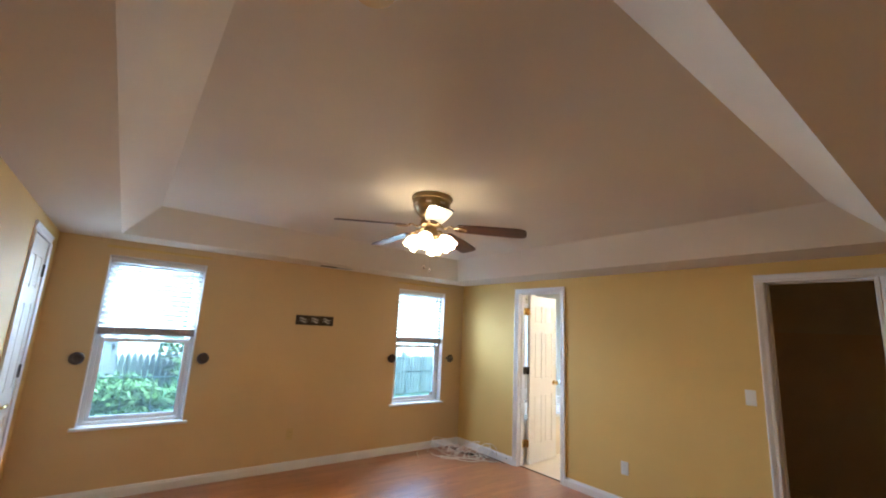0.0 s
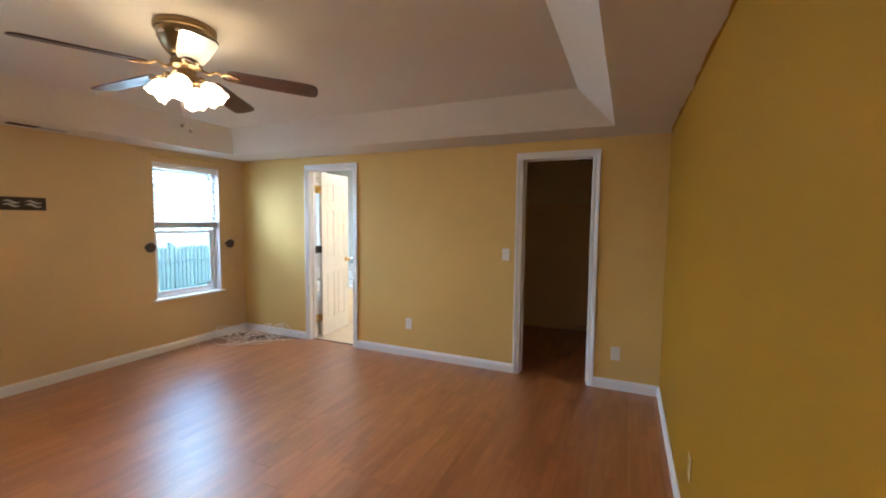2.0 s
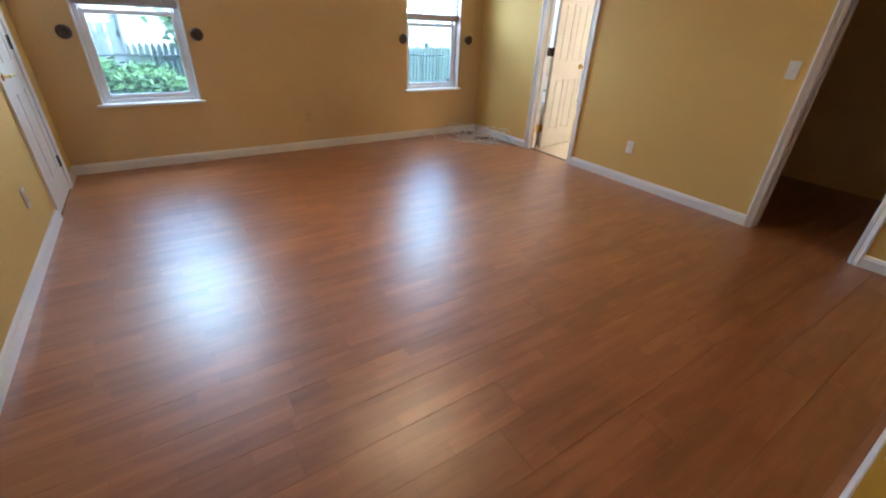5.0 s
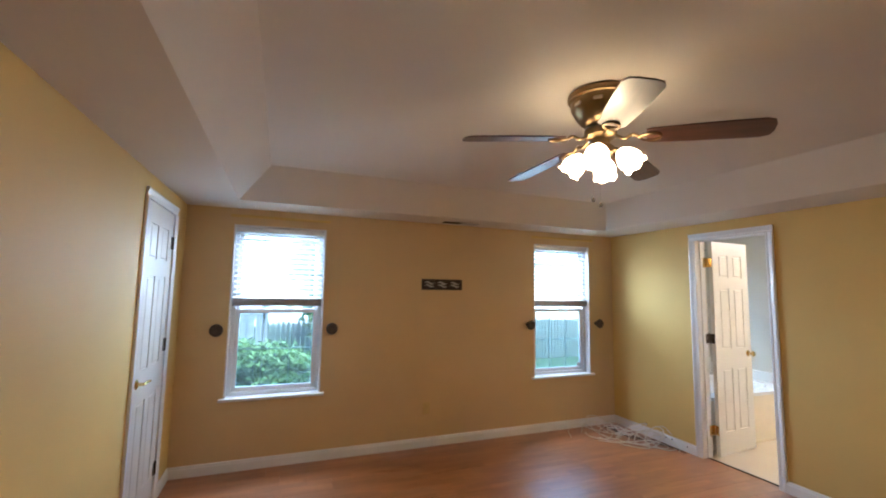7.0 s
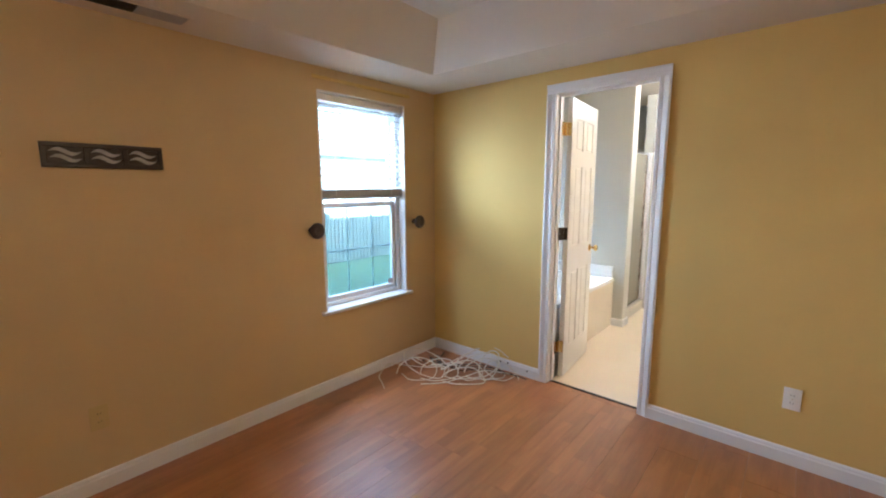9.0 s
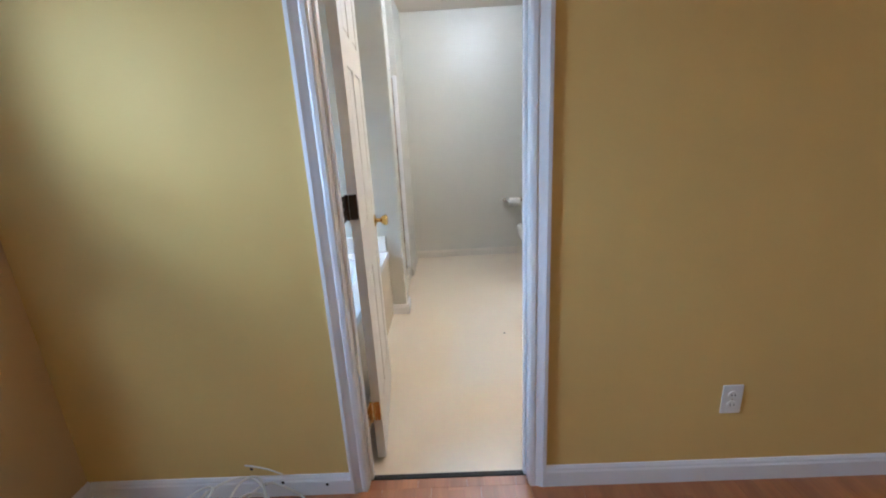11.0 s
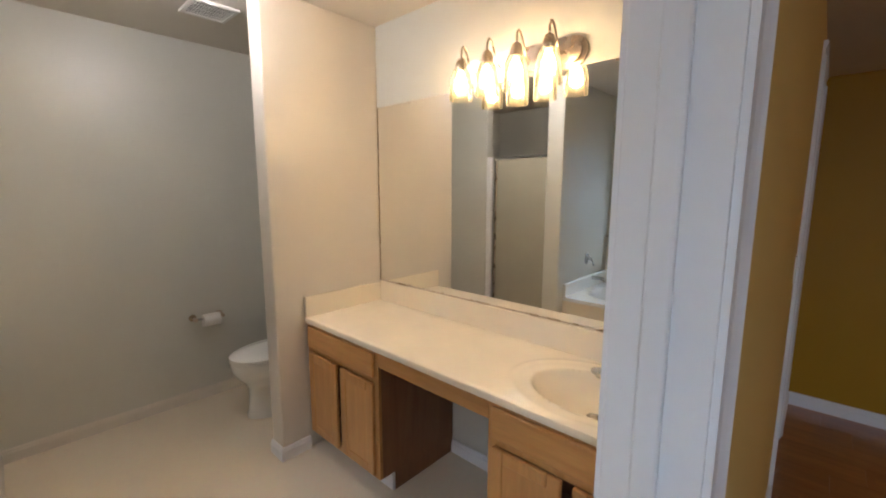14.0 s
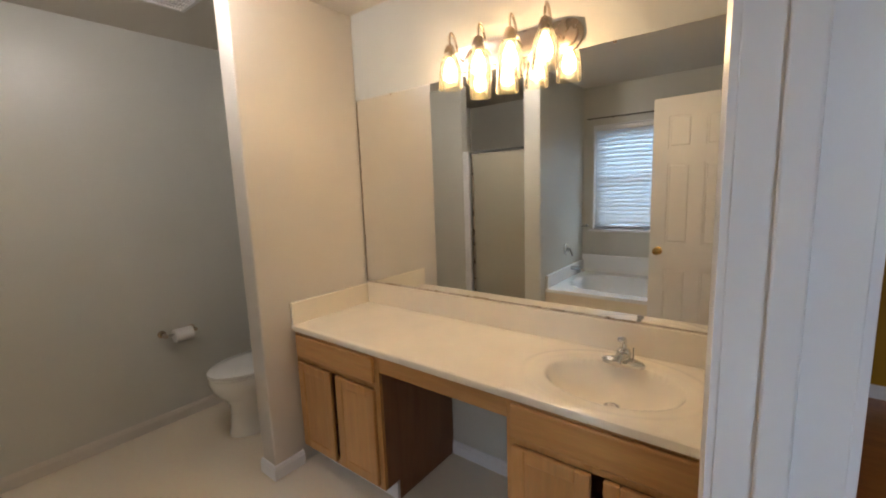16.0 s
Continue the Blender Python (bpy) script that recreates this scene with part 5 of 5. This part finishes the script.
part("door_frame", boxes((2.395, 2.419, 0.735, 0.760, 0.11, 1.80), (1.788, 1.806, 0.735, 0.760, 0.11, 1.80), (1.806, 2.395, 0.735, 0.760, 1.775, 1.80), (1.806, 2.395, 0.735, 0.760, 0.11, 0.132), bevel=0.002), CHROME, sh, "chrome door frame")
dg = part("door_stile", boxes((2.372, 2.384, 0.738, 0.758, 0.135, 1.772), bevel=0.002), NICKEL, sh, "dull metal door stile")
pg = part("glass_panel", boxes((1.808, 2.372, 0.745, 0.750, 0.135, 1.772)), SHOWERGLASS, sh, "shower glass")
pg.visible_shadow = False

# specks on the vinyl floor
tagged(part("floor_speck", lathe([(0.006, -0.001), (0.005, 0.003), (0.002, 0.004)], n=8, at=(1.235, -0.02, 0)), SLOT), "small dark speck on the vinyl floor", "debris")

# ---- outside ----
GZ = -0.30
bm = bmesh.new()
v = [bm.verts.new(p) for p in ((-400, 1.0, GZ), (400, 1.0, GZ), (400, 600, GZ), (-400, 600, GZ))]
bm.faces.new(v)
v = [bm.verts.new(p) for p in ((-400, -400, GZ), (400, -400, GZ), (400, 1.0, GZ), (-400, 1.0, GZ))]
bm.faces.new(v)
structure("ground", bm, GRASS, "green lawn behind the house", "ground")
structure("pavement", boxes((-6.2, -0.2, 2.05, 3.25, GZ - 0.05, GZ + 0.04), bevel=0.01), CONCRETE, "pale concrete patio slab beside the house", "pavement")
structure("wall_house_outside", boxes((-8, X_W - 0.1, 1.78, YO, GZ, 2.9), (XB1 + 0.1, 7, 1.78, YO, GZ, 2.9), (X_W - 0.1, XB1 + 0.1, Y_N + 0.01, YO, GZ, -0.001)), SIDING, "grey siding of the house outside", "wall")
structure("roof_house", boxes((-8, 7, -4.6, 2.16, 2.62, 2.8)), SHINGLE, "roof with eaves over the rooms", "roof")
structure("wall_house_back", boxes((-8, 7, -4.6, -4.5, GZ, 2.62), (-8, -7.9, -4.5, 1.78, GZ, 2.62), (6.9, 7, -4.5, 1.78, GZ, 2.62)), SIDING, "grey siding closing the house", "wall")

# picket fence
FY0 = 7.4
fence = thing("picket_fence", (0, FY0, GZ), "weathered grey-green wooden picket fence across the yard", "fence")
pk = [(-0.045, 0), (0.045, 0), (0.045, 0.98), (0.0, 1.06), (-0.045, 0.98)]
first = part("picket", extrude_profile(pk, -0.009, 0.009, "Y"), FENCE, fence)
first.location = (-9.0, -0.03, 0.03)
for k in range(1, 186):
    o = new("picket", first.data)
    o.parent = fence
    o.location = (-9.0 + k * 0.101, -0.03, 0.03 + 0.012 * math.sin(k * 1.7))
for z in (0.25, 0.80):
    part("rail", boxes((-9.2, 9.8, FY0 - 0.02, FY0 + 0.02, GZ + z - 0.04, GZ + z + 0.04)), FENCE, fence)
for k in range(9):
    x = -9.1 + k * 2.35
    part("post", boxes((x - 0.05, x + 0.05, FY0 + 0.02, FY0 + 0.12, GZ, GZ + 1.15), bevel=0.01), FENCE, fence)

# board gate panels near the patio
gate = thing("board_screen", (-4.9, 6.4, GZ), "grey-blue wooden board screen beside the patio", "fence")
for k in range(15):
    x = -6.1 + k * 0.14
    part("board", boxes((x, x + 0.115, 6.40, 6.42, GZ, GZ + 1.42)), SIDING, gate)
for z in (0.2, 1.2):
    part("rail", boxes((-6.15, -3.98, 6.42, 6.46, GZ + z, GZ + z + 0.09)), SIDING, gate)
for x in (-6.2, -5.1, -4.0):
    part("post", boxes((x - 0.06, x + 0.06, 6.42, 6.54, GZ, GZ + 1.55)), SIDING, gate)

def foliage(centre, size, count, leaf, seed, hollow=0.55):
    """Small leaf blades scattered through uneven clumps."""
    r = random.Random(seed)
    clumps = [(Vector((r.uniform(-1, 1), r.uniform(-1, 1), r.uniform(-0.7, 1))), r.uniform(0.28, 0.5)) for _ in range(14)]
    verts, faces = [], []
    while len(faces) < count:
        c, cr = r.choice(clumps)
        d = Vector((r.gauss(0, 1), r.gauss(0, 1), r.gauss(0, 1))).normalized() * cr * r.uniform(hollow, 1.0)
        p = c * 0.62 + d
        p = Vector((p.x * size[0], p.y * size[1], p.z * size[2])) + Vector(centre)
        if p.z < GZ + 0.02:
            continue
        a = Vector((r.gauss(0, 1), r.gauss(0, 1), r.gauss(0, 0.6))).normalized()
        b = a.cross(Vector((r.gauss(0, 1), r.gauss(0, 1), r.gauss(0, 1)))).normalized()
        s = leaf * r.uniform(0.6, 1.3)
        i = len(verts)
        verts += [p - a * s, p + b * s * 0.45, p + a * s, p - b * s * 0.45]
        faces.append((i, i + 1, i + 2, i + 3))
    me = bpy.data.meshes.new("leaves")
    me.from_pydata([tuple(q) for q in verts], [], faces)
    return me

def shrub(name, at, size, count, leaf, mat, seed, label, category, trunk_h=0.3, trunk_r=0.03):
    s = thing(name, (at[0], at[1], GZ), label, category)
    me = foliage((0, 0, at[2] - GZ), size, count, leaf, seed)
    me.materials.append(mat)
    o = new("crown", me)
    o.parent = s
    bm = tube(curve_points([(at[0], at[1], GZ - 0.03), (at[0] + 0.03, at[1], GZ + trunk_h * 0.5), (at[0] - 0.02, at[1] + 0.02, GZ + trunk_h)]), trunk_r, n=8)
    for k in range(5):
        a = 2 * math.pi * k / 5
        tube(curve_points([(at[0], at[1], GZ + trunk_h * 0.6), (at[0] + 0.3 * size[0] * math.cos(a), at[1] + 0.3 * size[1] * math.sin(a), GZ + trunk_h), (at[0] + 0.6 * size[0] * math.cos(a), at[1] + 0.6 * size[1] * math.sin(a), at[2] + 0.2 * size[2])]), trunk_r * 0.5, n=6, bm=bm)
    part("trunk", bm, BARK, s)
    return s

shrub("garden_shrub", (-4.0, 5.3, 0.16), (0.95, 0.6, 0.58), 3400, 0.055, LEAF, 3, "round green garden shrub beside the patio", "shrub")
shrub("garden_shrub", (-2.55, 4.9, 0.35), (0.8, 0.7, 0.75), 2600, 0.06, LEAF, 5, "loose green garden shrub on the lawn", "shrub")
shrub("garden_tree", (-2.4, 6.3, 1.5), (1.3, 1.1, 1.4), 4200, 0.075, LEAF_PALE, 9, "small yellow-green tree in front of the fence", "tree", 1.2, 0.06)
shrub("garden_tree", (-7.5, 10.5, 3.0), (2.4, 2.0, 2.4), 4200, 0.13, LEAF, 12, "leafy green tree behind the fence", "tree", 2.2, 0.12)

# house beyond the fence
nh = thing("neighbour_house", (-3.0, 22, GZ), "pale neighbouring house with a grey pitched roof", "house")
part("wall", boxes((-13, 3, 18, 26, GZ, 3.0)), PALE_SIDING, nh)
part("roof", extrude_profile([(17.3, 2.9), (22, 5.6), (26.7, 2.9)], -13.5, 3.5, "X"), SHINGLE, nh)
for x in (-10.5, -6.5, -2.5, 1.0):
    w = part("window", boxes((x - 0.5, x + 0.5, 17.93, 18.02, 0.8, 2.2)), TRIM, nh)
    part("pane", boxes((x - 0.42, x + 0.42, 17.90, 17.94, 0.88, 2.12)), RAIL, w)

nh2 = thing("neighbour_house", (14, 24, GZ), "pale neighbouring house with a grey pitched roof", "house")
part("wall", boxes((4.5, 24, 19, 28, GZ, 3.2)), PALE_SIDING, nh2)
part("roof", extrude_profile([(18.3, 3.1), (23.5, 6.0), (28.7, 3.1)], 4.0, 24.5, "X"), SHINGLE, nh2)
for x in (7.5, 12.0, 16.5):
    w = part("window", boxes((x - 0.5, x + 0.5, 18.93, 19.02, 0.9, 2.3)), TRIM, nh2)
    part("pane", boxes((x - 0.42, x + 0.42, 18.90, 18.94, 0.98, 2.22)), RAIL, w)

# ---- laminate planks ----
PW, PL = 0.192, 1.285
plank_meshes = {}
floor_ob = bpy.data.objects["floor"]
def plank_mesh(length, width):
    key = (round(length, 3), round(width, 3))
    if key not in plank_meshes:
        bm = bmesh.new()
        e = 0.0005
        lo = [bm.verts.new(p) for p in ((0, 0, -0.012), (length, 0, -0.012), (length, width, -0.012), (0, width, -0.012))]
        md = [bm.verts.new(p) for p in ((0.0003, 0.0003, -0.0008), (length - 0.0003, 0.0003, -0.0008), (length - 0.0003, width - 0.0003, -0.0008), (0.0003, width - 0.0003, -0.0008))]
        hi = [bm.verts.new(p) for p in ((e, e, 0), (length - e, e, 0), (length - e, width - e, 0), (e, width - e, 0))]
        for a, b in ((lo, md), (md, hi)):
            for i in range(4):
                bm.faces.new((a[i], a[(i + 1) % 4], b[(i + 1) % 4], b[i]))
        bm.faces.new(hi)
        me = bpy.data.meshes.new("plank")
        bm.to_mesh(me)
        bm.free()
        me.materials.append(LAMINATE)
        plank_meshes[key] = me
    return plank_meshes[key]

def lay(x0, x1, y0, y1, seed):
    r = random.Random(seed)
    y = y1
    while y > y0 + 0.01:
        w = min(PW, y - y0)
        x = x0
        first_len = round(r.uniform(0.25, PL), 2)
        while x < x1 - 0.01:
            ln = min(first_len, x1 - x)
            first_len = PL
            o = new("plank", plank_mesh(ln, w))
            o.parent = floor_ob
            o.location = (x, y - w, 0)
            x += ln
        y -= w

lay(X_W, 0.0, Y_S, Y_N, 11)
lay(0.0, 0.045, BD[0], BD[1], 12)
lay(0.0, 1.90, CD[0], CD[1], 13)
lay(0.138, 1.90, CD[1], -1.26, 14)
lay(0.138, 1.90, Y_S, CD[0], 15)
lay(HALL[0], HALL[1], -4.3, Y_S, 16)
